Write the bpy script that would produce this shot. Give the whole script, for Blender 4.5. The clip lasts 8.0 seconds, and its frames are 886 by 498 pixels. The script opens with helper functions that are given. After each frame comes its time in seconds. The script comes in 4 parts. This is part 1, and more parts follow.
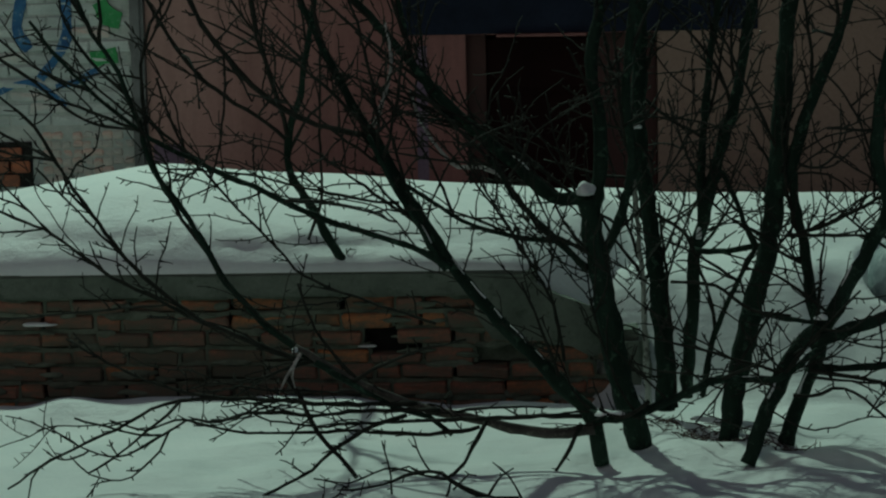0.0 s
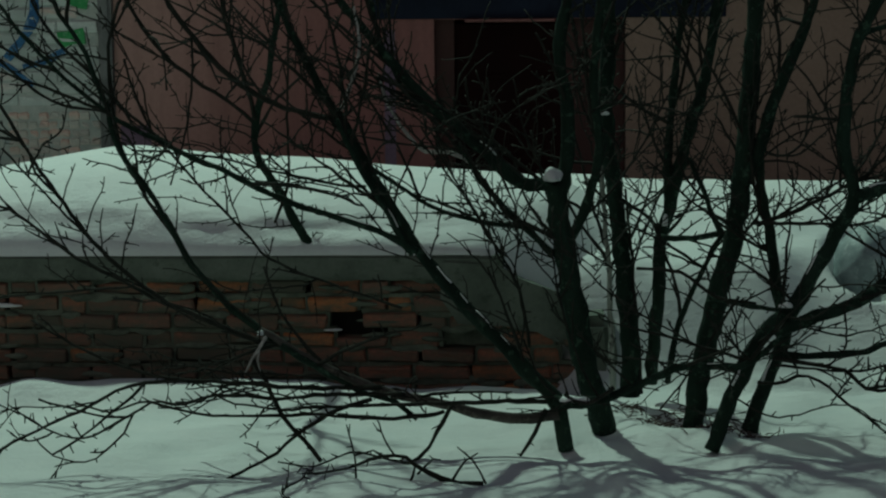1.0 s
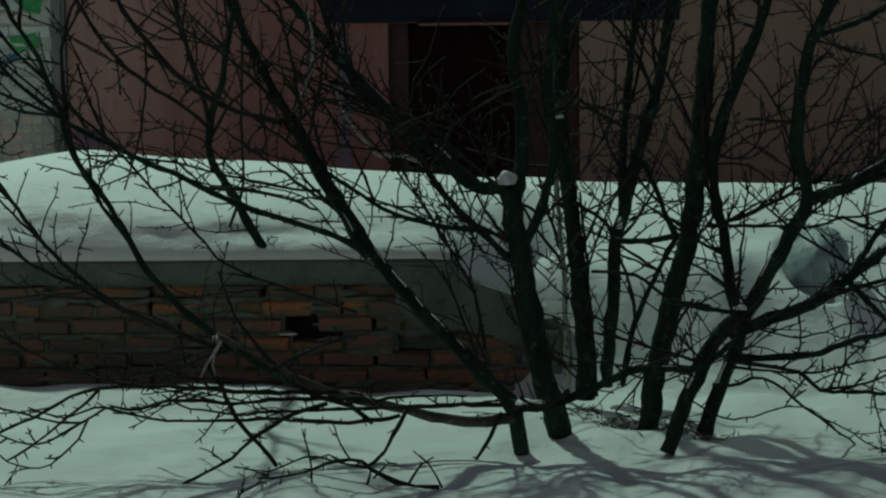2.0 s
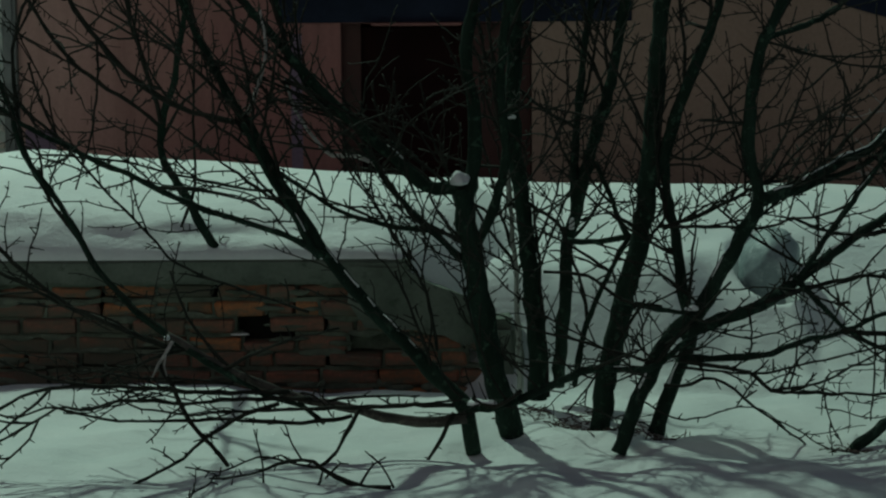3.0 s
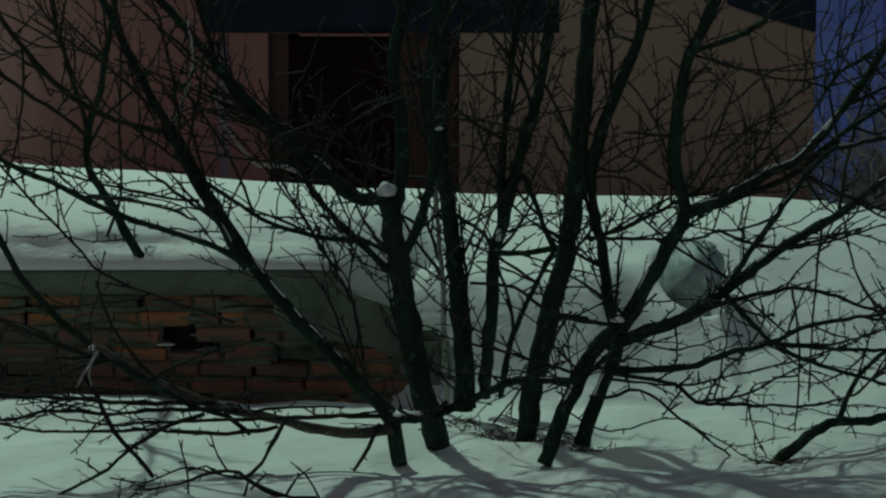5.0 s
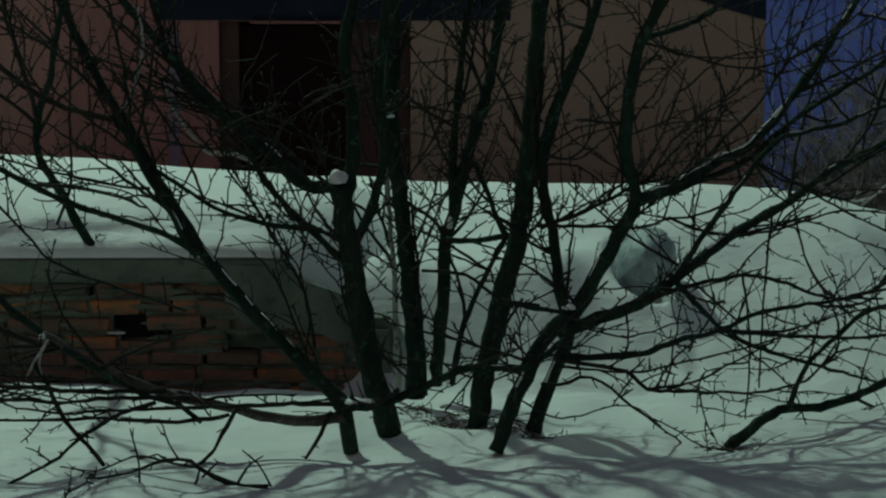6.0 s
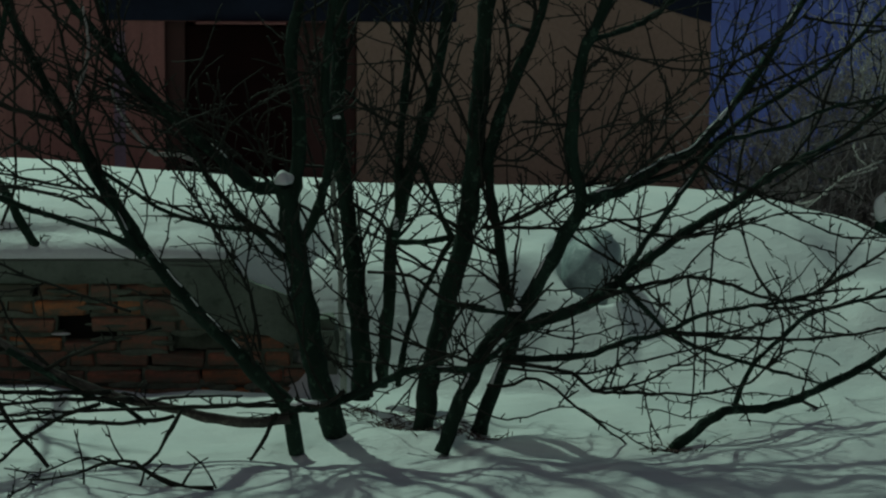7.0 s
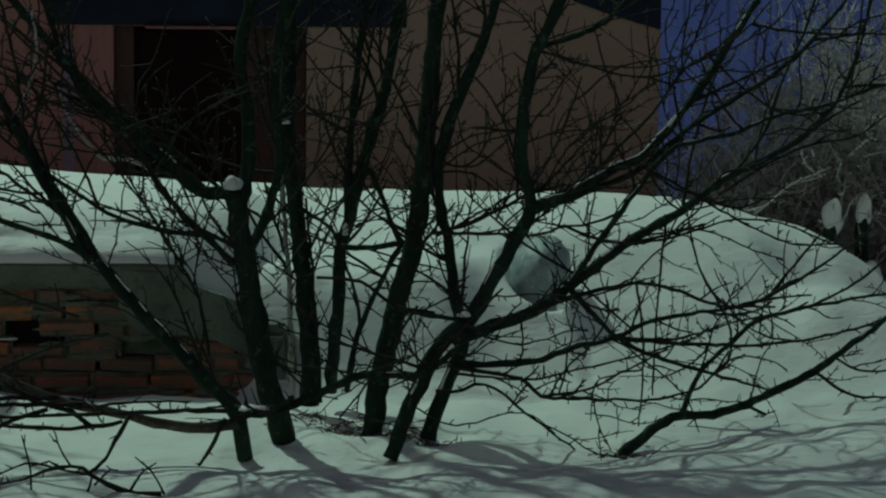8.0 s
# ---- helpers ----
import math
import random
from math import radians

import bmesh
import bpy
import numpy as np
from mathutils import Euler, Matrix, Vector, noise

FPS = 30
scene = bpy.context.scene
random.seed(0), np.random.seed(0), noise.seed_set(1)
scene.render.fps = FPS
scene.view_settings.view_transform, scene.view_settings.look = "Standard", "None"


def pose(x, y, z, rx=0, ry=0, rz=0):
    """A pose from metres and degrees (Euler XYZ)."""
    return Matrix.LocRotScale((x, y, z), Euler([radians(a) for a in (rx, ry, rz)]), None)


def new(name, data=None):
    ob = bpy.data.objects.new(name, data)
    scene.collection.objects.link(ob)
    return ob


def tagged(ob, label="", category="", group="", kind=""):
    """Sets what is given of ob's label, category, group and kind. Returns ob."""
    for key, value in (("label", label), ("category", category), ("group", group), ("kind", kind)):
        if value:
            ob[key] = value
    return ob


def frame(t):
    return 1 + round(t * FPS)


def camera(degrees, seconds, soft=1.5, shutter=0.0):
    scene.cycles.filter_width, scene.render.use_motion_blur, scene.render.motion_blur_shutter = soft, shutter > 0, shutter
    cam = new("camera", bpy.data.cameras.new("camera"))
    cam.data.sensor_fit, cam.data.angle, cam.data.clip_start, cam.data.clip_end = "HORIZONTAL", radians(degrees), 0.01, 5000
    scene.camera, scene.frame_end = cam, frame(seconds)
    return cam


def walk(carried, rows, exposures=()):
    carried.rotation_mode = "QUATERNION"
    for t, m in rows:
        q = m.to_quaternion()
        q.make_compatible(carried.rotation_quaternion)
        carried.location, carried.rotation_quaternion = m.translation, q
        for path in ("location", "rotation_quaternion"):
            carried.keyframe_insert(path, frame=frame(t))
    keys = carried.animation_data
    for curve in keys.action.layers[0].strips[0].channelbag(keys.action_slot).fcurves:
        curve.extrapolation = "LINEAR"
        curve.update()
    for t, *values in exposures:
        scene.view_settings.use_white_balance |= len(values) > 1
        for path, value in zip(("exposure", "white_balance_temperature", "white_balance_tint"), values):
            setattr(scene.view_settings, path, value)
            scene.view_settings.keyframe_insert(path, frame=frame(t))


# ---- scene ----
# a shrubby tree in deep snow before a low brick wall with a concrete coping, an old red building behind
cam = camera(22.0, 8.0, soft=2.2)
EYE = 2.0
# seconds, pitch, roll, yaw: the camera turns where it stands
ROWS = [
    (0.0, -6.941, 1.192, 3.431),
    (0.5, -7.207, 0.696, 3.173),
    (1.0, -7.341, 0.544, 2.662),
    (1.5, -7.265, 0.565, 2.146),
    (3.0, -7.263, 0.392, 0.331),
    (3.5, -7.200, 0.000, 0.000),
    (4.0, -7.022, -0.008, -0.430),
    (4.5, -6.929, -0.042, -0.918),
    (6.0, -7.300, -0.162, -2.685),
    (6.5, -7.387, -0.284, -3.321),
    (7.0, -7.258, -0.432, -4.020),
    (7.5, -7.195, -0.440, -4.648),
    (8.0, -7.103, -0.735, -5.266),
]
walk(cam, [(t, pose(0, 0, EYE, 90 + pitch, roll, yaw)) for t, pitch, roll, yaw in ROWS], exposures=[(0.0, -0.72, 6300, -12), (8.0, -0.72, 6300, -12)])

# ---- light: dim dusk sky and two street lamps behind the building ----
world = bpy.data.worlds.new("dusk")
scene.world = world
world.use_nodes = True
wn = world.node_tree
sky = wn.nodes.new("ShaderNodeTexSky")
sky.sky_type, sky.sun_disc = "NISHITA", False
sky.sun_elevation, sky.sun_rotation = radians(38), radians(200)
sky.dust_density, sky.air_density = 3.0, 1.0
wn.nodes["Background"].inputs["Strength"].default_value = 0.0225
haze = wn.nodes.new("ShaderNodeMix")
haze.data_type, haze.blend_type = "RGBA", "MULTIPLY"
haze.inputs[0].default_value = 1.0
haze.inputs[7].default_value = (1.02, 0.96, 1.10, 1)
wn.links.new(sky.outputs[0], haze.inputs[6])
wn.links.new(haze.outputs[2], wn.nodes["Background"].inputs["Color"])
LAMPS = ((-4.2, 18.0, 11.0), (4.6, 18.0, 11.0))
for place, watts in zip(LAMPS, (5200, 550)):
    glow = new("lamp_light", bpy.data.lights.new("lamp_light", "POINT"))
    glow.data.energy, glow.data.color, glow.data.shadow_soft_size = watts, (0.81, 1.0, 0.88), 0.16
    glow.location = place


# ---- materials ----
def material(name, rough=0.8, metal=0.0):
    m = bpy.data.materials.new(name)
    m.use_nodes = True
    b = m.node_tree.nodes["Principled BSDF"]
    b.inputs["Roughness"].default_value, b.inputs["Metallic"].default_value = rough, metal
    return m, m.node_tree, b


def noise_node(nt, scale, detail=6.0, rough=0.6, stretch=None):
    co = nt.nodes.new("ShaderNodeTexCoord")
    n = nt.nodes.new("ShaderNodeTexNoise")
    n.inputs["Scale"].default_value, n.inputs["Detail"].default_value, n.inputs["Roughness"].default_value = scale, detail, rough
    if stretch:
        mp = nt.nodes.new("ShaderNodeMapping")
        mp.inputs["Scale"].default_value = stretch
        nt.links.new(co.outputs["Object"], mp.inputs["Vector"])
        nt.links.new(mp.outputs[0], n.inputs["Vector"])
    else:
        nt.links.new(co.outputs["Object"], n.inputs["Vector"])
    return n.outputs["Fac"]


def ramp(nt, fac, stops):
    r = nt.nodes.new("ShaderNodeValToRGB")
    el = r.color_ramp.elements
    while len(el) < len(stops):
        el.new(0.5)
    for e, (p, c) in zip(el, stops):
        e.position, e.color = p, (*c, 1)
    nt.links.new(fac, r.inputs[0])
    return r.outputs[0]


def mix(nt, fac, a, b, kind="MIX"):
    n = nt.nodes.new("ShaderNodeMix")
    n.data_type, n.blend_type = "RGBA", kind
    for sock, v in ((n.inputs[0], fac), (n.inputs[6], a), (n.inputs[7], b)):
        if isinstance(v, (int, float)):
            sock.default_value = v
        elif isinstance(v, tuple):
            sock.default_value = (*v, 1)
        else:
            nt.links.new(v, sock)
    return n.outputs[2]


def bump(nt, b, fac, strength, dist):
    n = nt.nodes.new("ShaderNodeBump")
    n.inputs["Strength"].default_value, n.inputs["Distance"].default_value = strength, dist
    nt.links.new(fac, n.inputs["Height"])
    nt.links.new(n.outputs[0], b.inputs["Normal"])


def two_scale(name, dark, light, coarse, fine, rough, depth, stretch=None, spot=None, gloss=0.4):
    """Colour from coarse patches and fine grain, with relief."""
    m, nt, b = material(name, rough)
    b.inputs["Specular IOR Level"].default_value = gloss
    c = ramp(nt, noise_node(nt, coarse, 4, 0.55, stretch), [(0.3, dark), (0.7, light)])
    g = noise_node(nt, fine, 6, 0.65, stretch)
    c = mix(nt, 0.55, c, ramp(nt, g, [(0.25, (0.55, 0.55, 0.55)), (0.75, (1, 1, 1))]), "MULTIPLY")
    if spot:
        s = ramp(nt, noise_node(nt, coarse * 2.7, 5, 0.7), [(0.56, (0, 0, 0)), (0.68, (1, 1, 1))])
        c = mix(nt, s, c, spot)
    nt.links.new(c, b.inputs["Base Color"])
    bump(nt, b, g, 0.8, depth)
    return m


def snow_material(name):
    m, nt, b = material(name, 0.6)
    n1 = noise_node(nt, 3.0, 5, 0.6)
    n2 = noise_node(nt, 55.0, 6, 0.7)
    c = ramp(nt, n1, [(0.3, (0.76, 0.79, 0.79)), (0.7, (0.86, 0.87, 0.86))])
    c = mix(nt, 0.25, c, ramp(nt, n2, [(0.3, (0.75, 0.75, 0.75)), (0.7, (1, 1, 1))]), "MULTIPLY")
    nt.links.new(c, b.inputs["Base Color"])
    n3 = noise_node(nt, 11.0, 4, 0.55, (1.0, 1.5, 1.0))
    relief = nt.nodes.new("ShaderNodeMath")
    relief.operation = "MULTIPLY_ADD"
    nt.links.new(n3, relief.inputs[0])
    relief.inputs[1].default_value = 2.2
    nt.links.new(n2, relief.inputs[2])
    bump(nt, b, relief.outputs[0], 0.5, 0.012)
    return m


def brick_material(name, stops, stain):
    m, nt, b = material(name, 0.9)
    info = nt.nodes.new("ShaderNodeObjectInfo")
    c = ramp(nt, info.outputs["Random"], stops)
    n1 = noise_node(nt, 10.0, 6, 0.7, (0.6, 1, 1.6))
    n2 = noise_node(nt, 60.0, 6, 0.7)
    c = mix(nt, 0.7, c, ramp(nt, n2, [(0.25, (0.45, 0.45, 0.45)), (0.7, (1, 1, 1))]), "MULTIPLY")
    c = mix(nt, ramp(nt, n1, [(0.38, (0, 0, 0)), (0.62, (0.92, 0.92, 0.92))]), c, stain)
    geo = nt.nodes.new("ShaderNodeNewGeometry")
    grime = nt.nodes.new("ShaderNodeTexNoise")
    grime.inputs["Scale"].default_value, grime.inputs["Detail"].default_value = 3.2, 6.0
    nt.links.new(geo.outputs["Position"], grime.inputs["Vector"])
    c = mix(nt, ramp(nt, grime.outputs["Fac"], [(0.45, (0, 0, 0)), (0.62, (0.75, 0.75, 0.75))]), c, tuple(v * 0.75 for v in stain))
    nt.links.new(c, b.inputs["Base Color"])
    bump(nt, b, n2, 0.9, 0.006)
    return m


SNOW = snow_material("snow")
# dark bark; its green cast also stands in for lamp light on the trunks
BARK = two_scale("bark", (0.008, 0.018, 0.012), (0.030, 0.055, 0.038), 9, 60, 0.85, 0.014, (1, 1, 0.3), (0.065, 0.115, 0.078), 0.15)
GREY_BARK = two_scale("grey_bark", (0.05, 0.046, 0.041), (0.12, 0.108, 0.097), 9, 60, 0.85, 0.010, (1, 1, 0.3), (0.17, 0.16, 0.13), 0.15)
TWIG = two_scale("twig_bark", (0.016, 0.019, 0.015), (0.042, 0.042, 0.033), 20, 90, 0.8, 0.002, None, None, 0.15)
FROSTED = two_scale("frosted_twig", (0.22, 0.21, 0.20), (0.55, 0.52, 0.49), 14, 60, 0.8, 0.002, None, (0.7, 0.7, 0.66))
LITTER = two_scale("litter", (0.06, 0.043, 0.037), (0.15, 0.10, 0.085), 20, 60, 0.9, 0.002)
PALE = two_scale("pale_bark", (0.22, 0.23, 0.2), (0.5, 0.52, 0.47), 9, 60, 0.8, 0.004, (1, 1, 0.4), (0.08, 0.08, 0.07))
BRICK = brick_material("red_brick", [(0.0, (0.22, 0.115, 0.085)), (0.3, (0.33, 0.14, 0.10)), (0.65, (0.43, 0.155, 0.095)), (0.85, (0.52, 0.18, 0.08)), (1.0, (0.70, 0.24, 0.075))], (0.105, 0.12, 0.088))
WHITE_BRICK = brick_material("whitewashed_brick", [(0.0, (0.62, 0.65, 0.62)), (0.8, (0.82, 0.83, 0.79)), (1.0, (0.72, 0.5, 0.44))], (0.52, 0.56, 0.54))
PINK_BRICK = brick_material("pinkish_brick", [(0.0, (0.50, 0.52, 0.48)), (0.5, (0.64, 0.62, 0.56)), (0.62, (0.72, 0.42, 0.34)), (1.0, (0.92, 0.60, 0.50))], (0.60, 0.55, 0.50))
BARE_BRICK = brick_material("bare_brick", [(0.0, (0.55, 0.16, 0.08)), (1.0, (0.85, 0.26, 0.11))], (0.20, 0.10, 0.07))
MORTAR = two_scale("mortar", (0.085, 0.10, 0.075), (0.21, 0.235, 0.18), 11, 60, 0.95, 0.008)
CONCRETE = two_scale("concrete", (0.10, 0.12, 0.095), (0.21, 0.235, 0.195), 4, 45, 0.9, 0.008, None, (0.065, 0.085, 0.06))
WHITE_MORTAR = two_scale("whitewash", (0.34, 0.37, 0.35), (0.62, 0.63, 0.59), 3, 40, 0.95, 0.006, None, (0.32, 0.38, 0.38))


def graded_plaster(name):
    """Dull red plaster that grades to a lighter pinkish brown towards low x."""
    m, nt, b = material(name, 0.9)
    co = nt.nodes.new("ShaderNodeTexCoord")
    sep = nt.nodes.new("ShaderNodeSeparateXYZ")
    nt.links.new(co.outputs["Object"], sep.inputs[0])
    patch = noise_node(nt, 1.6, 5, 0.6, (1, 1, 0.45))
    along = nt.nodes.new("ShaderNodeMath")
    along.operation = "MULTIPLY_ADD"
    nt.links.new(patch, along.inputs[0])
    along.inputs[1].default_value = 0.9
    nt.links.new(sep.outputs[0], along.inputs[2])
    span = nt.nodes.new("ShaderNodeMapRange")
    span.inputs["From Min"].default_value, span.inputs["From Max"].default_value = -2.2, -0.7
    nt.links.new(along.outputs[0], span.inputs["Value"])
    c = ramp(nt, span.outputs[0], [(0.0, (0.47, 0.28, 0.25)), (0.55, (0.33, 0.16, 0.145)), (1.0, (0.27, 0.115, 0.108))])
    g = noise_node(nt, 35, 6, 0.65)
    c = mix(nt, 0.45, c, ramp(nt, g, [(0.25, (0.55, 0.55, 0.55)), (0.75, (1, 1, 1))]), "MULTIPLY")
    runs = noise_node(nt, 5.0, 5, 0.6, (1.6, 1, 0.12))
    c = mix(nt, 0.5, c, ramp(nt, runs, [(0.35, (0.55, 0.55, 0.55)), (0.6, (1, 1, 1))]), "MULTIPLY")
    nt.links.new(c, b.inputs["Base Color"])
    bump(nt, b, g, 0.8, 0.004)
    return m


RED_WALL = graded_plaster("red_plaster")
BROWN_WALL = two_scale("brown_plaster", (0.23, 0.148, 0.12), (0.315, 0.21, 0.17), 0.9, 35, 0.9, 0.004, None, (0.285, 0.192, 0.155))
LILAC = two_scale("lilac_paint", (0.15, 0.10, 0.15), (0.21, 0.14, 0.20), 5, 40, 0.9, 0.003)
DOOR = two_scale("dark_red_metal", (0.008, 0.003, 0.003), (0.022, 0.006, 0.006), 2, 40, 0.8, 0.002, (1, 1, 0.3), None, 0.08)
DOOR_FRAME = two_scale("door_frame_paint", (0.04, 0.012, 0.011), (0.065, 0.019, 0.017), 3, 40, 0.7, 0.002)
NAVY = two_scale("dark_navy", (0.012, 0.015, 0.026), (0.022, 0.027, 0.05), 3, 40, 0.8, 0.002, None, None, 0.08)
BLUE = two_scale("blue_paint", (0.075, 0.09, 0.34), (0.11, 0.14, 0.46), 2, 30, 0.6, 0.002)
GREEN_PAINT = two_scale("green_paint", (0.05, 0.26, 0.08), (0.10, 0.40, 0.14), 9, 50, 0.85, 0.003, None, (0.30, 0.40, 0.32))
BLUE_PAINT = two_scale("blue_graffiti_paint", (0.03, 0.09, 0.22), (0.07, 0.2, 0.38), 9, 50, 0.85, 0.003, None, (0.34, 0.42, 0.48))
BROWN = two_scale("brown_boards", (0.13, 0.095, 0.055), (0.30, 0.22, 0.12), 3, 40, 0.85, 0.004)
# near-black that puts the shade of gaps and recesses into the colour
DARK = two_scale("painted_shade", (0.01, 0.01, 0.009), (0.02, 0.018, 0.015), 5, 40, 0.95, 0.002)
METAL = two_scale("grey_metal", (0.10, 0.10, 0.10), (0.2, 0.2, 0.2), 6, 60, 0.45, 0.001)


# ---- mesh helpers ----
def link(name, bm, mat, parent=None, label="", smooth=False):
    me = bpy.data.meshes.new(name)
    bm.to_mesh(me)
    bm.free()
    me.materials.append(mat)
    if smooth:
        me.polygons.foreach_set("use_smooth", [True] * len(me.polygons))
    ob = new(name, me)
    if parent:
        ob.parent = parent
    if label:
        ob["label"] = label
    return ob


part = link


def empty(name, place, label, category, group="", kind=""):
    ob = new(name)
    ob.location = place
    ob.empty_display_size = 0.1
    return tagged(ob, label, category, group, kind)


def box_bm(x0, x1, y0, y1, z0, z1, bevel=0.0, bm=None):
    bm = bm or bmesh.new()
    r = bmesh.ops.create_cube(bm, size=1.0)
    for v in r["verts"]:
        v.co = Vector(((x0 + x1) / 2 + v.co.x * (x1 - x0), (y0 + y1) / 2 + v.co.y * (y1 - y0), (z0 + z1) / 2 + v.co.z * (z1 - z0)))
    if bevel:
        es = {e for v in r["verts"] for e in v.link_edges}
        bmesh.ops.bevel(bm, geom=list(es), offset=bevel, segments=2, affect="EDGES")
    return bm


def rumple(bm, amount, scale, seed=0.0):
    for v in bm.verts:
        v.co += noise.noise_vector(v.co * scale + Vector((seed, seed * 1.7, 0))) * amount


def spline(points, step):
    """Points along a smooth curve through the control points."""
    pts = [Vector(p) for p in points]
    ext = [pts[0] * 2 - pts[1]] + pts + [pts[-1] * 2 - pts[-2]]
    out = []
    for i in range(1, len(ext) - 2):
        a, b, c, d = ext[i - 1:i + 3]
        n = max(1, int((c - b).length / step))
        for k in range(n):
            t = k / n
            out.append(0.5 * (2 * b + (c - a) * t + (2 * a - 5 * b + 4 * c - d) * t * t + (3 * b - a - 3 * c + d) * t ** 3))
    return out + [pts[-1]]


def tube(verts, faces, line, r0, r1, sides=8, knob=0.0, rng=None):
    """Adds a closed tapered tube along a line."""
    base = len(verts)
    n = len(line)
    up = Vector((0.31, 0.9, 0.17)).normalized()
    for i, p in enumerate(line):
        d = (line[min(i + 1, n - 1)] - line[max(i - 1, 0)]).normalized()
        u = d.cross(up).normalized()
        w = d.cross(u)
        r = r0 + (r1 - r0) * i / max(1, n - 1)
        for k in range(sides):
            a = 2 * math.pi * k / sides
            q = u * math.cos(a) + w * math.sin(a)
            rr = r * (1 + knob * noise.noise((p + q * r) * 14))
            verts.append(p + q * rr)
    for i in range(n - 1):
        for k in range(sides):
            a, b = base + i * sides + k, base + i * sides + (k + 1) % sides
            faces.append((a, b, b + sides, a + sides))
    faces.append(tuple(base + k for k in reversed(range(sides))))
    faces.append(tuple(base + (n - 1) * sides + k for k in range(sides)))


def raw(name, verts, faces, mat, parent=None, label="", smooth=True):
    me = bpy.data.meshes.new(name)
    me.from_pydata([tuple(v) for v in verts], [], faces)
    me.materials.append(mat)
    if smooth:
        me.polygons.foreach_set("use_smooth", [True] * len(me.polygons))
    ob = new(name, me)
    if parent:
        ob.parent = parent
    if label:
        ob["label"] = label
    return ob


def smoothstep(a, b, x):
    t = min(1.0, max(0.0, (x - a) / (b - a)))
    return t * t * (3 - 2 * t)


# ---- ground: one sheet of snow ----
def crest(x):
    """Height of the snow bank's top, along the building."""
    return 0.782 - 0.032 * smoothstep(0.1, 0.6, x) - 0.012 * smoothstep(0.5, 1.7, x) - 0.03 * smoothstep(1.9, 2.6, x) - 0.19 * smoothstep(2.4, 3.5, x) - 0.14 * smoothstep(3.2, 3.6, x) - 0.25 * smoothstep(3.45, 3.8, x)


def snow_height(x, y):
    h = 0.03 * noise.noise((x * 0.9, y * 0.9, 0.3)) + 0.022 * noise.noise((x * 2.6, y * 2.6, 1.7))
    h *= 1 - 0.8 * smoothstep(11.6, 12.2, y) * (1 - smoothstep(13, 14, y))
    h += 0.006 * noise.noise((x * 8, y * 7, 3.1)) + 0.023 * noise.noise((x * 4.2, y * 3.4, 6.6)) * (1 - smoothstep(10.2, 10.8, y))
    h += 0.05 * math.exp(-((x - 0.55) ** 2 / 0.25 + (y - 9.75) ** 2 / 0.25))
    h += (0.105 - 0.04 * smoothstep(-2.35, -2.6, x) - 0.05 * smoothstep(-1.3, -0.2, x) + 0.01 * noise.noise((x * 2, 0, 4))) * math.exp(-(y - 10.12) ** 2 / (0.05 if y < 10.12 else 0.03)) * (1 - smoothstep(-0.1, 0.2, x))
    # bank beside and behind the low wall
    gentle = smoothstep(1.62, 1.76, x)
    bank = smoothstep(-0.15, 0.12, x) * ((0.68 * smoothstep(10.34, 11.0 + 0.3 * smoothstep(1.0, 1.3, x), y) + 0.32 * smoothstep(10.9, 12.4, y)) * (1 - gentle) + (0.84 * smoothstep(10.1, 12.0, y) + 0.16 * smoothstep(11.0, 12.5, y)) * gentle)
    side = (1 - smoothstep(1.62, 1.72, x)) * smoothstep(0.4, 1.2, x) * 0.045 * smoothstep(10.3, 10.4, y) * (1 - smoothstep(10.9, 11.5, y))
    h += crest(x) * bank + side
    h += crest(0) * (1 - smoothstep(-0.15, 0.12, x)) * smoothstep(11.4, 12.0, y)
    h -= 0.13 * smoothstep(10.15, 10.4, y) * (1 - smoothstep(10.8, 11.2, y)) * (1 - smoothstep(-0.1, 0.15, x))
    # terrace at the foot of the bank's far end, with a trough behind it
    end = smoothstep(2.68, 3.0, x)
    h += end * (0.10 * math.exp(-((y - 11.05) / 0.28) ** 2) - 0.11 * math.exp(-((y - 11.62) / 0.24) ** 2))
    # deep round hollow in the bank
    h -= 0.46 * math.exp(-(((x - 1.54) / 0.165) ** 2 + ((y - 11.24) / 0.30) ** 2) ** 3)
    h += 0.03 * math.exp(-((x - 1.47) / 0.16) ** 2 - ((y - 10.90) / 0.07) ** 2)
    for bx, by in ((0.21, 9.5), (0.6, 9.55), (0.66, 9.1), (0.85, 9.48), (0.04, 9.1), (1.63, 9.2), (0.37, 10.05)):
        h -= 0.035 * math.exp(-((x - bx - 0.02) ** 2 + (y - by) ** 2) / 0.014)
    h -= 0.06 * math.exp(-((x - 0.5) ** 2 + ((y - 9.78) * 0.8) ** 2) / 0.02)
    h -= 0.55 * smoothstep(12.7, 13.8, y)
    h -= 0.05 * smoothstep(5, 0, y)
    return h


def axis(parts):
    out = []
    for a, b, n in parts:
        out += [a + (b - a) * k / n for k in range(n)]
    return out + [parts[-1][1]]


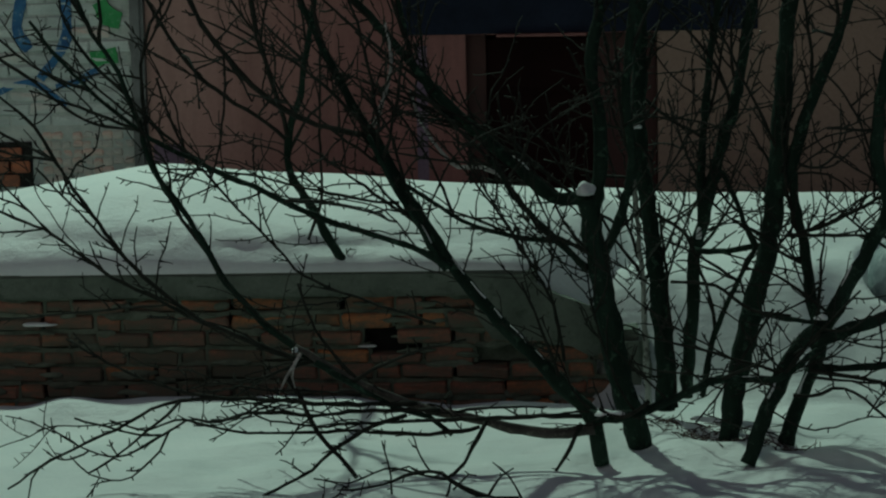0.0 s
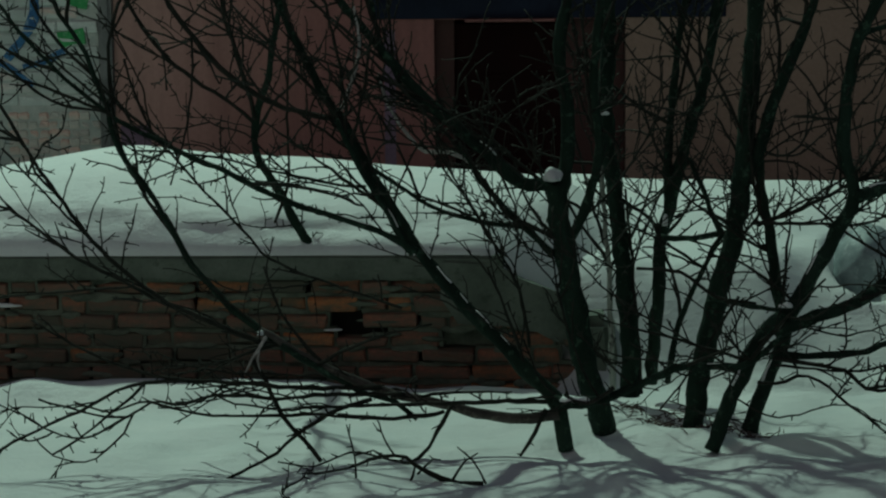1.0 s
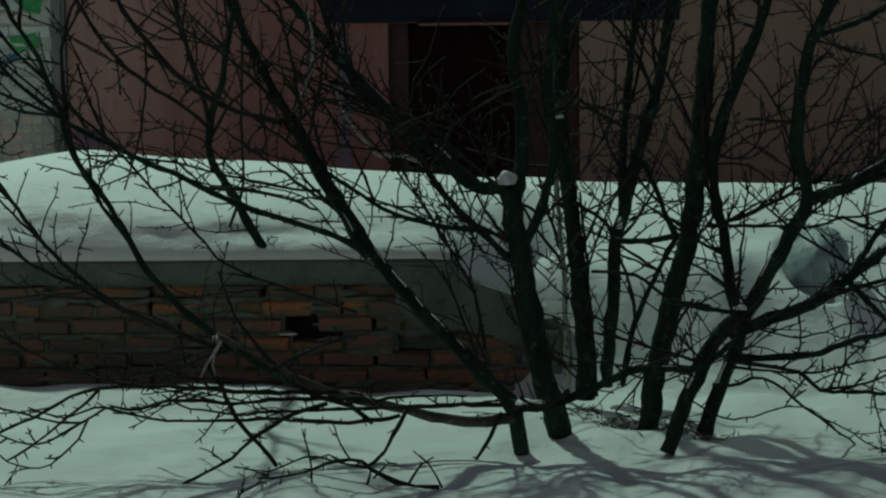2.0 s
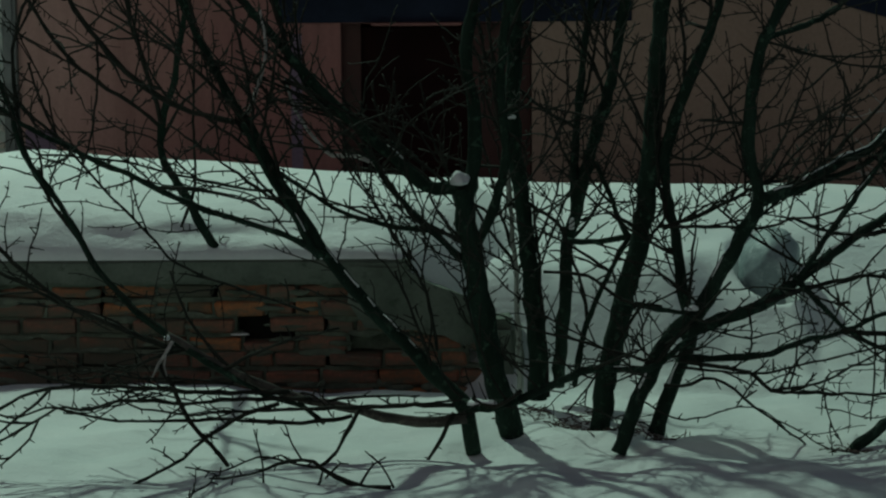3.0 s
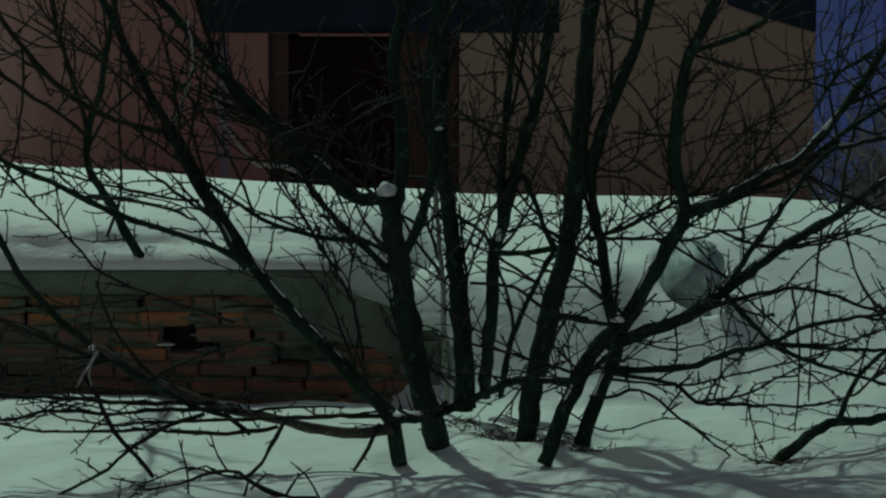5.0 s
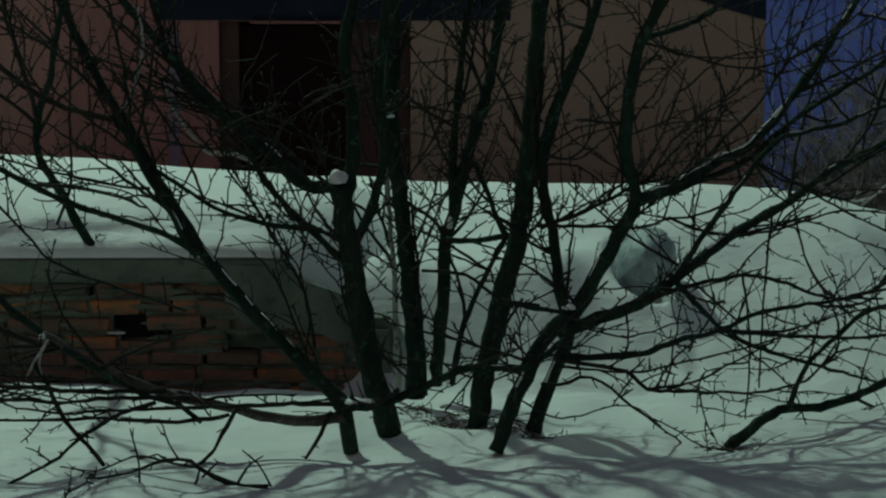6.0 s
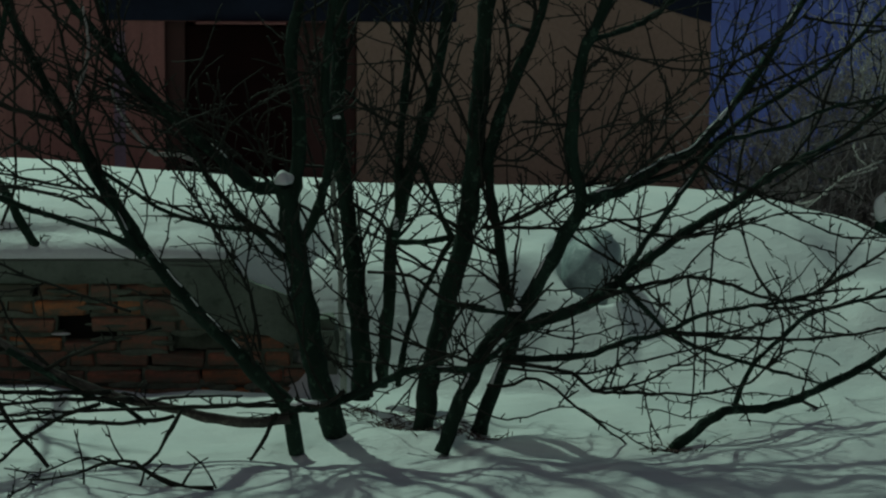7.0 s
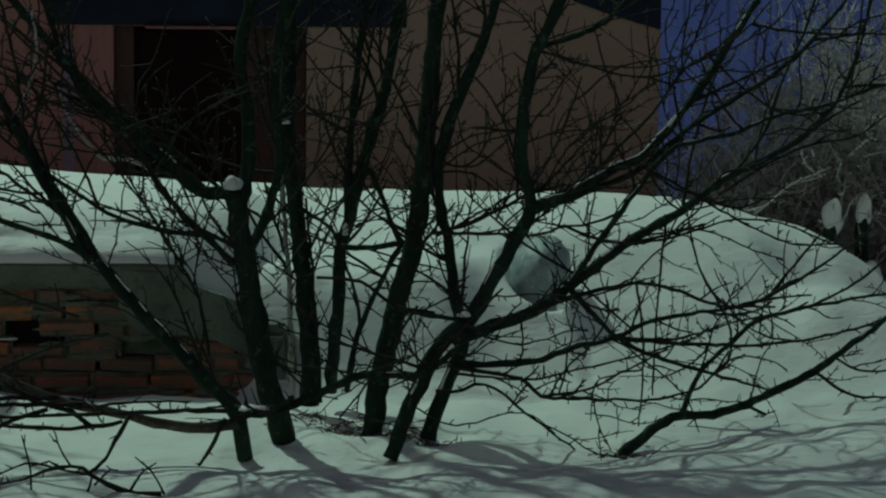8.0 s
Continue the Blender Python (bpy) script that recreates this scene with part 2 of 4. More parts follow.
xs = axis([(-300, -40, 6), (-40, -6, 12), (-6, -3.5, 20), (-3.5, 4.0, 300), (4.0, 7, 20), (7, 40, 12), (40, 300, 6)])
ys = axis([(-300, -20, 6), (-20, 7.5, 24), (7.5, 11, 150), (11, 12, 50), (12, 14.5, 50), (14.5, 20, 16), (20, 60, 10), (60, 600, 8)])
verts = [(x, y, snow_height(x, y)) for y in ys for x in xs]
nx = len(xs)
faces = [(j * nx + i, j * nx + i + 1, (j + 1) * nx + i + 1, (j + 1) * nx + i) for j in range(len(ys) - 1) for i in range(nx - 1)]
tagged(raw("ground", verts, faces, SNOW), "deep undisturbed snow with soft banks and tree shadows", "snow", kind="structure")

# ---- red building ----
bld = empty("building", (0, 14.3, -0.6), "old dull red plastered building with a dark metal door", "building")


def bpart(name, dims, mat, label="", bevel=0.004, parent=None):
    x0, x1, y0, y1, z0, z1 = dims
    bm = box_bm(x0, x1, y0, y1, z0, z1, bevel)
    ob = link(name, bm, mat, parent or bld, label)
    ob.matrix_parent_inverse = Matrix.Translation(-Vector((parent or bld).matrix_basis.translation))
    return ob


bpart("wall", (-2.69, -0.71, 14.0, 14.35, -0.6, 2.1), RED_WALL)
bpart("wall", (0.46, 2.65, 14.0, 14.35, -0.6, 2.1), BROWN_WALL)
bpart("wall", (-0.71, 0.46, 14.0, 14.35, 1.61, 2.1), RED_WALL)
bpart("side_wall", (-2.69, -2.35, 14.35, 18, -0.6, 2.1), RED_WALL)
bpart("side_wall", (2.31, 2.65, 14.35, 18, -0.6, 2.1), RED_WALL)
bpart("back_wall", (-2.69, 2.65, 18, 18.3, -0.6, 2.1), RED_WALL)
bpart("roof", (-2.95, 2.9, 13.82, 18.6, 2.1, 2.2), METAL)
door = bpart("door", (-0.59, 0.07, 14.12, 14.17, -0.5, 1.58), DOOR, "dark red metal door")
bpart("door_frame", (-0.71, -0.59, 14.06, 14.2, -0.5, 1.61), DOOR_FRAME)
bpart("door_panel", (0.07, 0.455, 14.09, 14.16, -0.5, 1.605), DOOR_FRAME, "fixed side panel")

# ---- low brick wall with concrete coping ----
low = empty("brick_wall", (-1.4, 10.7, -0.1), "low weathered red brick wall with a concrete coping", "wall", kind="structure")
PIV = Matrix.Translation(-Vector((-1.4, 10.7, -0.1)))


def wall_part(name, bm, mat, label=""):
    ob = part(name, bm, mat, low, label)
    ob.matrix_parent_inverse = PIV
    return ob


# solid block; its near-black colour stands in for shade in the brick holes
wall_part("wall_core", box_bm(-3.9, -0.28, 10.63, 11.6, -0.25, 0.50), DARK, "solid core coloured as shade behind the bricks")
slab = box_bm(-3.9, -0.22, 10.47, 11.7, 0.505, 0.62, 0.012)
bmesh.ops.subdivide_edges(slab, edges=slab.edges[:], cuts=9, use_grid_fill=True)
rumple(slab, 0.009, 4)
rumple(slab, 0.003, 22)
wall_part("coping", slab, CONCRETE, "grey concrete coping slab")


def plate(outline, y0, y1, cuts=0, rough=0.0):
    """A thick plate from an outline in x and z."""
    bm = bmesh.new()
    f = bm.faces.new([bm.verts.new((x, y1, z)) for x, z in outline])
    r = bmesh.ops.extrude_face_region(bm, geom=[f])
    for v in r["geom"]:
        if isinstance(v, bmesh.types.BMVert):
            v.co.y = y0
    bmesh.ops.recalc_face_normals(bm, faces=bm.faces[:])
    if cuts:
        bmesh.ops.triangulate(bm, faces=bm.faces[:])
        bmesh.ops.subdivide_edges(bm, edges=bm.edges[:], cuts=cuts, use_grid_fill=True)
        rumple(bm, rough, 7)
        rumple(bm, rough * 0.4, 30)
    return bm


wall_part("cement_render", plate([(-0.50, 0.585), (-0.25, 0.58), (-0.12, 0.50), (0.03, 0.44), (0.13, 0.38), (0.125, 0.24), (0.03, 0.215), (-0.06, 0.265), (-0.22, 0.285), (-0.44, 0.30), (-0.52, 0.42)], 10.462, 10.56, 3, 0.012), CONCRETE, "rough smear of cement render")

stub = box_bm(0.115, 0.30, 10.47, 10.72, -0.12, 0.33, 0.05)
bmesh.ops.subdivide_edges(stub, edges=[e for e in stub.edges if e.calc_length() > 0.08], cuts=4, use_grid_fill=True)
rumple(stub, 0.02, 6)
wall_part("concrete_stub", stub, CONCRETE, "rounded broken concrete stub")

# ---- snow on the coping ----
def cap_top(x):
    return 0.86 + 0.15 * smoothstep(-3.4, -2.15, x) - 0.078 * max(0.0, x + 2.15) - 0.08 * smoothstep(0.0, 0.5, x)


verts, faces = [], []
cx = axis([(-3.9, 0.5, 116)])
cy = [(k / 36) ** 1.8 for k in range(37)]
for x in cx:
    top = cap_top(x)
    fall = smoothstep(-0.35, 0.3, x)
    for s in cy:
        y = 10.48 + 0.2 * fall + (1.5 - 0.2 * fall) * s
        e = min(1.0, s / 0.52)
        base = 0.62 - 0.78 * fall
        round_front = 0.62 * math.sqrt(1 - (1 - e) ** 2) + 0.31 * (1 - (1 - e) ** 2) + 0.07 * s
        slack = smoothstep(0.0, 0.4, x)
        z = base + (top - base) * (round_front * (1 - slack) + e * slack)
        merge = smoothstep(0.0, 0.4, x)
        z = z * (1 - merge) + (snow_height(x, y) - 0.02) * merge
        z += 0.014 * noise.noise((x * 2, y * 3, 5)) * min(1, s * 4)
        y += (0.055 * noise.noise((x * 1.0, z * 9, 2)) + 0.016 * noise.noise((x * 5, z * 20, 8))) * (1 - s) * min(1, s * 14)
        verts.append((x, y, z))
mc = len(cy)
faces = [(i * mc + k, (i + 1) * mc + k, (i + 1) * mc + k + 1, i * mc + k + 1) for i in range(len(cx) - 1) for k in range(mc - 1)]
tagged(raw("snow_cushion", verts, faces, SNOW), "thick rounded cushion of snow on the concrete coping", "snow")

# ---- tree ----
tree = empty("shrub_tree", (0.55, 9.55, 0.0), "bare many-stemmed shrubby tree standing in snow", "tree")
TREE_INV = Matrix.Translation(-Vector((0.55, 9.55, 0.0)))
GROWN = []
SNOWY = []


def limb(name, points, r0, r1):
    grey, frosty = name == "grey_limb", name == "frosty_branch"
    if grey or frosty:
        name = "limb" if grey else "branch"
    if name.startswith("snowy_"):
        name = name[6:]
        SNOWY.append((len(GROWN), ((0.05, 0.10), (0.13, 0.21), (0.23, 0.36), (0.42, 0.46)) if name == "limb" else ((0.31, 0.33), (0.37, 0.41), (0.45, 0.46), (0.50, 0.53), (0.58, 0.59))))
    line = spline(points, 0.04)
    rng = random.Random(len(GROWN))
    for i, p in enumerate(line[1:-1]):
        p += noise.noise_vector(p * 6) * min(0.007, r0 * 0.5) + noise.noise_vector(p * 17) * min(0.007, r0 * 0.9)
    verts, faces = [], []
    tube(verts, faces, line, r0, r1, 12 if r0 > 0.02 else 7, 0.34)
    ob = raw(name, verts, faces, PALE if name == "pale_stem" else GREY_BARK if grey else FROSTED if frosty else BARK if r0 > 0.012 else TWIG, tree)
    ob.matrix_parent_inverse = TREE_INV
    GROWN.append((line, r0, r1))
    return ob


limb("trunk", [(0.23, 9.55, -0.04), (0.17, 9.54, 0.17), (0.11, 9.53, 0.47), (0.06, 9.51, 0.76), (0.03, 9.51, 0.93), (0.02, 9.50, 1.05)], 0.0563, 0.0425)
limb("limb", [(0.01, 9.50, 1.04), (-0.13, 9.48, 1.06), (-0.31, 9.45, 1.22), (-0.57, 9.41, 1.47), (-0.72, 9.37, 1.65), (-0.90, 9.34, 1.86), (-1.09, 9.30, 2.08)], 0.0290, 0.0132)
limb("limb", [(0.03, 9.50, 0.98), (0.07, 9.51, 1.14), (0.07, 9.52, 1.35), (0.04, 9.53, 1.59), (0.07, 9.54, 1.87), (0.11, 9.55, 2.17)], 0.0328, 0.0194)
limb("limb", [(0.08, 9.50, 0.81), (0.14, 9.50, 0.93), (0.20, 9.50, 1.17), (0.18, 9.50, 1.47), (0.21, 9.50, 1.87), (0.23, 9.50, 2.17)], 0.0232, 0.0155)
limb("trunk", [(0.35, 10.10, 0.03), (0.35, 10.09, 0.30), (0.31, 10.07, 0.69), (0.28, 10.06, 0.99), (0.24, 10.04, 1.27), (0.25, 10.03, 1.52), (0.26, 10.02, 1.86), (0.27, 10.00, 2.18)], 0.0411, 0.0305)
limb("limb", [(0.40, 10.10, 0.04), (0.38, 10.08, 0.40), (0.35, 10.06, 0.74), (0.33, 10.05, 0.97)], 0.0103, 0.0061)
limb("pale_stem", [(0.28, 10.20, 0.02), (0.27, 10.19, 0.28), (0.26, 10.17, 0.60), (0.24, 10.16, 0.85), (0.23, 10.15, 1.06)], 0.0156, 0.0089)
limb("trunk", [(0.45, 10.15, 0.08), (0.47, 10.11, 0.40), (0.49, 10.08, 0.74), (0.53, 10.06, 0.89), (0.59, 10.03, 1.14), (0.68, 9.98, 1.50), (0.74, 9.94, 1.87), (0.79, 9.90, 2.18)], 0.0310, 0.0221)
limb("limb", [(0.52, 10.05, 0.88), (0.52, 10.06, 1.17), (0.55, 10.07, 1.49), (0.60, 10.09, 1.86), (0.64, 10.10, 2.18)], 0.0204, 0.0123)
limb("trunk", [(0.60, 9.60, -0.01), (0.64, 9.59, 0.26), (0.71, 9.59, 0.58), (0.78, 9.58, 0.87), (0.81, 9.57, 1.11), (0.83, 9.57, 1.47), (0.87, 9.56, 1.87), (0.90, 9.55, 2.17)], 0.0468, 0.0349)
limb("limb", [(0.81, 9.55, 1.04), (0.87, 9.53, 1.19), (0.93, 9.50, 1.40), (1.02, 9.47, 1.62), (1.10, 9.44, 1.87), (1.18, 9.40, 2.16)], 0.0291, 0.0172)
limb("limb", [(0.51, 9.90, 0.13), (0.54, 9.84, 0.34), (0.62, 9.77, 0.58), (0.73, 9.70, 0.81)], 0.0161, 0.0099)
limb("trunk", [(0.65, 9.14, -0.01), (0.73, 9.16, 0.20), (0.83, 9.18, 0.41), (0.94, 9.20, 0.53)], 0.0316, 0.0318)
limb("trunk", [(0.84, 9.53, -0.01), (0.91, 9.53, 0.20), (0.98, 9.54, 0.41), (0.95, 9.54, 0.58), (0.91, 9.54, 0.87), (0.88, 9.55, 1.04), (0.87, 9.55, 1.18)], 0.0349, 0.0175)
limb("trunk", [(0.95, 9.30, 0.49), (1.07, 9.29, 0.69), (1.17, 9.27, 0.88), (1.23, 9.27, 1.02), (1.19, 9.26, 1.19), (1.19, 9.24, 1.42), (1.23, 9.23, 1.63), (1.33, 9.22, 1.88), (1.43, 9.20, 2.15)], 0.0340, 0.0168)
limb("snowy_trunk", [(0.06, 9.16, -0.01), (0.01, 9.16, 0.20), (-0.105, 9.17, 0.32), (-0.32, 9.18, 0.55), (-0.50, 9.18, 0.76), (-0.58, 9.19, 0.87), (-0.72, 9.19, 1.10), (-0.86, 9.20, 1.36)], 0.0335, 0.0224)
limb("limb", [(-0.86, 9.20, 1.35), (-0.90, 9.20, 1.42), (-1.00, 9.20, 1.60), (-1.12, 9.20, 1.87), (-1.24, 9.20, 2.13)], 0.0206, 0.0112)
limb("grey_limb", [(0.03, 9.10, 0.15), (-0.08, 9.09, 0.13), (-0.22, 9.07, 0.14), (-0.40, 9.05, 0.19), (-0.67, 9.02, 0.26), (-0.93, 8.98, 0.38), (-1.16, 8.95, 0.52)], 0.0241, 0.0127)
limb("limb", [(0.01, 9.05, 0.22), (0.12, 9.04, 0.20), (0.33, 9.03, 0.27), (0.53, 9.02, 0.36), (0.76, 9.01, 0.36), (0.92, 9.00, 0.48)], 0.0202, 0.0110)
limb("limb", [(-0.56, 9.15, 0.80), (-0.69, 9.13, 1.02), (-0.78, 9.11, 1.19), (-0.86, 9.10, 1.35)], 0.0149, 0.0111)
limb("branch", [(0.01, 9.50, 0.75), (-0.08, 9.46, 0.84), (-0.20, 9.40, 0.97), (-0.30, 9.35, 1.10), (-0.38, 9.30, 1.23)], 0.0166, 0.0081)
limb("branch", [(-0.06, 9.50, 0.86), (-0.31, 9.41, 0.90), (-0.50, 9.34, 0.98), (-0.63, 9.28, 1.07), (-0.72, 9.24, 1.13), (-0.80, 9.20, 1.23)], 0.0124, 0.0060)
limb("branch", [(-0.75, 9.20, 1.07), (-0.90, 9.17, 1.09), (-1.15, 9.12, 1.15), (-1.28, 9.09, 1.19), (-1.43, 9.05, 1.22), (-1.67, 9.00, 1.24)], 0.0070, 0.0039)
limb("branch", [(-0.54, 9.15, 0.81), (-0.67, 9.13, 0.89), (-0.94, 9.09, 0.98), (-1.12, 9.07, 1.05), (-1.25, 9.05, 1.12), (-1.43, 9.03, 1.21), (-1.65, 9.00, 1.32), (-1.76, 8.98, 1.39), (-1.95, 8.95, 1.56), (-2.07, 8.92, 1.70), (-2.17, 8.90, 1.84)], 0.0150, 0.0068)
limb("branch", [(-1.02, 10.55, 0.55), (-1.07, 10.54, 0.60), (-1.17, 10.51, 0.73), (-1.24, 10.47, 0.89), (-1.32, 10.44, 1.03), (-1.36, 10.42, 1.12), (-1.35, 10.39, 1.27), (-1.29, 10.36, 1.45), (-1.23, 10.30, 1.73), (-1.19, 10.26, 1.92), (-1.12, 10.20, 2.24)], 0.0230, 0.0089)
limb("branch", [(-1.35, 10.38, 1.26), (-1.41, 10.34, 1.51), (-1.47, 10.29, 1.74), (-1.49, 10.26, 1.93), (-1.53, 10.20, 2.25)], 0.0113, 0.0067)
limb("branch", [(-1.08, 9.00, 0.45), (-1.17, 9.00, 0.51), (-1.28, 8.99, 0.60), (-1.43, 8.98, 0.78), (-1.58, 8.96, 1.06), (-1.65, 8.96, 1.15), (-1.71, 8.95, 1.24), (-1.75, 8.94, 1.40), (-1.80, 8.94, 1.54), (-1.85, 8.93, 1.67), (-1.93, 8.92, 1.79), (-1.99, 8.91, 1.95), (-2.08, 8.90, 2.22)], 0.0157, 0.0068)
limb("branch", [(-1.13, 9.00, 0.45), (-1.44, 8.98, 0.58), (-1.60, 8.97, 0.67), (-1.79, 8.95, 0.84), (-1.88, 8.95, 0.95), (-1.98, 8.93, 1.11), (-2.05, 8.93, 1.21), (-2.14, 8.92, 1.37), (-2.21, 8.91, 1.46), (-2.33, 8.90, 1.57)], 0.0118, 0.0058)
limb("branch", [(-1.44, 9.00, 0.58), (-1.60, 8.98, 0.65), (-1.75, 8.97, 0.74), (-1.89, 8.95, 0.81), (-2.08, 8.93, 0.96), (-2.19, 8.92, 1.03), (-2.35, 8.90, 1.10)], 0.0088, 0.0058)
limb("branch", [(-0.61, 9.20, 0.57), (-0.91, 9.18, 0.68), (-1.14, 9.16, 0.78), (-1.25, 9.15, 0.90), (-1.40, 9.14, 1.06), (-1.50, 9.13, 1.18), (-1.59, 9.12, 1.28), (-1.66, 9.11, 1.43), (-1.71, 9.10, 1.60)], 0.0060, 0.0050)
limb("branch", [(-1.45, 9.00, 0.80), (-1.50, 9.00, 0.89), (-1.61, 9.00, 1.04), (-1.69, 9.00, 1.19), (-1.73, 9.00, 1.33), (-1.75, 9.00, 1.60), (-1.72, 9.00, 1.78), (-1.63, 9.00, 1.94), (-1.48, 9.00, 2.20)], 0.0098, 0.0049)
limb("branch", [(-2.33, 8.90, 1.72), (-2.16, 8.90, 1.60), (-2.03, 8.90, 1.49), (-1.92, 8.90, 1.43), (-1.74, 8.90, 1.40)], 0.0068, 0.0058)
limb("branch", [(-1.94, 9.20, 2.20), (-1.79, 9.23, 1.95), (-1.68, 9.25, 1.76), (-1.58, 9.26, 1.62), (-1.46, 9.27, 1.51), (-1.30, 9.29, 1.40), (-1.22, 9.30, 1.33)], 0.0080, 0.0091)
limb("branch", [(-1.73, 9.10, 2.19), (-1.59, 9.12, 1.94), (-1.50, 9.14, 1.77), (-1.39, 9.15, 1.63), (-1.26, 9.17, 1.50), (-1.12, 9.18, 1.41), (-0.99, 9.19, 1.37), (-0.87, 9.20, 1.35)], 0.0099, 0.0130)
limb("branch", [(-1.08, 9.40, 1.71), (-1.09, 9.40, 1.34), (-1.09, 9.40, 1.08), (-1.15, 9.40, 0.90)], 0.0051, 0.0062)
limb("frosty_branch", [(-0.31, 9.45, 1.12), (-0.36, 9.45, 1.16), (-0.43, 9.44, 1.19), (-0.52, 9.43, 1.19), (-0.59, 9.42, 1.26), (-0.67, 9.41, 1.39), (-0.71, 9.40, 1.52)], 0.0103, 0.0062)
limb("branch", [(-0.04, 9.50, 1.06), (-0.17, 9.47, 1.17), (-0.31, 9.43, 1.32), (-0.35, 9.40, 1.50)], 0.0093, 0.0051)
limb("branch", [(-0.10, 9.50, 1.06), (-0.31, 9.46, 1.24), (-0.54, 9.42, 1.36), (-0.64, 9.40, 1.39)], 0.0104, 0.0051)
limb("frosty_branch", [(-0.85, 9.20, 1.38), (-0.80, 9.20, 1.51), (-0.77, 9.20, 1.64), (-0.79, 9.20, 1.80)], 0.0090, 0.0050)
limb("branch", [(-0.17, 9.50, 1.17), (-0.38, 9.48, 1.29), (-0.59, 9.46, 1.44), (-0.70, 9.44, 1.65), (-0.76, 9.42, 1.92), (-0.83, 9.40, 2.21)], 0.0124, 0.0072)
limb("branch", [(-0.02, 9.05, 0.21), (-0.22, 9.01, 0.22), (-0.40, 8.98, 0.22), (-0.63, 8.94, 0.22), (-0.89, 8.89, 0.22), (-1.07, 8.86, 0.22), (-1.25, 8.82, 0.25), (-1.36, 8.80, 0.31)], 0.0109, 0.0038)
limb("branch", [(-0.43, 9.00, 0.18), (-0.67, 8.95, 0.16), (-0.99, 8.89, 0.19), (-1.34, 8.81, 0.20), (-1.49, 8.78, 0.24), (-1.62, 8.75, 0.27), (-1.73, 8.73, 0.23), (-1.87, 8.70, 0.28)], 0.0098, 0.0038)
limb("branch", [(-0.59, 9.00, 0.25), (-0.85, 8.95, 0.26), (-1.08, 8.92, 0.25), (-1.34, 8.87, 0.27), (-1.46, 8.85, 0.24), (-1.59, 8.83, 0.25), (-1.68, 8.81, 0.20), (-1.81, 8.79, 0.21), (-1.94, 8.77, 0.25), (-2.02, 8.75, 0.28)], 0.0098, 0.0038)
limb("branch", [(-0.68, 9.00, 0.28), (-0.99, 8.93, 0.29), (-1.21, 8.87, 0.32), (-1.42, 8.82, 0.34), (-1.60, 8.78, 0.34), (-1.71, 8.75, 0.31), (-1.82, 8.72, 0.25), (-1.97, 8.68, 0.19), (-2.10, 8.65, 0.13), (-2.26, 8.60, 0.03)], 0.0118, 0.0047)
limb("branch", [(-1.64, 8.75, 0.23), (-1.68, 8.73, 0.15), (-1.75, 8.71, 0.08), (-1.83, 8.69, 0.04), (-1.95, 8.67, 0.07), (-2.02, 8.65, 0.15)], 0.0048, 0.0028)
limb("branch", [(-1.67, 8.75, 0.21), (-1.84, 8.71, 0.13), (-1.99, 8.68, 0.18), (-2.12, 8.65, 0.28)], 0.0048, 0.0028)
limb("branch", [(-2.14, 8.65, 0.11), (-2.17, 8.63, 0.06), (-2.18, 8.60, -0.01)], 0.0047, 0.0028)
limb("branch", [(-1.20, 8.95, 0.41), (-1.14, 8.92, 0.32), (-1.07, 8.87, 0.19), (-0.98, 8.83, 0.10), (-0.91, 8.80, 0.02)], 0.0098, 0.0086)
limb("branch", [(-0.72, 8.95, 0.24), (-0.85, 8.88, 0.21), (-0.98, 8.80, 0.15), (-1.08, 8.73, 0.07), (-1.28, 8.60, -0.02)], 0.0098, 0.0056)
limb("branch", [(-0.40, 9.00, 0.21), (-0.49, 8.87, 0.06), (-0.56, 8.80, 0.01), (-0.67, 8.70, -0.06)], 0.0098, 0.0057)
limb("branch", [(-0.55, 8.75, 0.02), (-0.71, 8.74, 0.06), (-0.79, 8.73, 0.07), (-0.93, 8.71, 0.02), (-1.07, 8.70, 0.04)], 0.0057, 0.0028)
limb("branch", [(-0.57, 8.75, 0.02), (-0.53, 8.72, -0.02), (-0.42, 8.66, -0.04), (-0.31, 8.60, -0.07)], 0.0057, 0.0038)
limb("branch", [(-0.02, 9.05, 0.18), (-0.09, 9.02, 0.05), (-0.15, 9.00, -0.04)], 0.0109, 0.0059)
limb("branch", [(-1.08, 8.95, 0.46), (-0.94, 8.96, 0.37), (-0.77, 8.98, 0.27), (-0.63, 8.99, 0.22), (-0.54, 9.00, 0.15)], 0.0137, 0.0098)
limb("branch", [(-0.90, 8.95, 0.32), (-1.07, 8.91, 0.35), (-1.25, 8.87, 0.36), (-1.45, 8.83, 0.40), (-1.58, 8.80, 0.38)], 0.0059, 0.0029)
limb("branch", [(-0.09, 9.30, 0.39), (-0.12, 9.30, 0.58), (-0.17, 9.30, 0.72), (-0.26, 9.30, 0.86), (-0.31, 9.30, 0.96)], 0.0081, 0.0051)
limb("snowy_limb", [(1.23, 9.24, 1.02), (1.39, 9.36, 1.05), (1.57, 9.49, 1.13), (1.76, 9.63, 1.21), (1.93, 9.74, 1.36), (2.07, 9.84, 1.52), (2.18, 9.91, 1.67), (2.34, 10.01, 1.90), (2.52, 10.13, 2.19)], 0.0262, 0.0120)
limb("limb", [(1.24, 9.25, 1.00), (1.52, 9.45, 1.07), (1.73, 9.59, 1.14), (1.93, 9.72, 1.28), (2.15, 9.86, 1.40), (2.42, 10.02, 1.54), (2.62, 10.15, 1.69), (2.82, 10.26, 1.90), (3.05, 10.39, 2.17)], 0.0150, 0.0073)
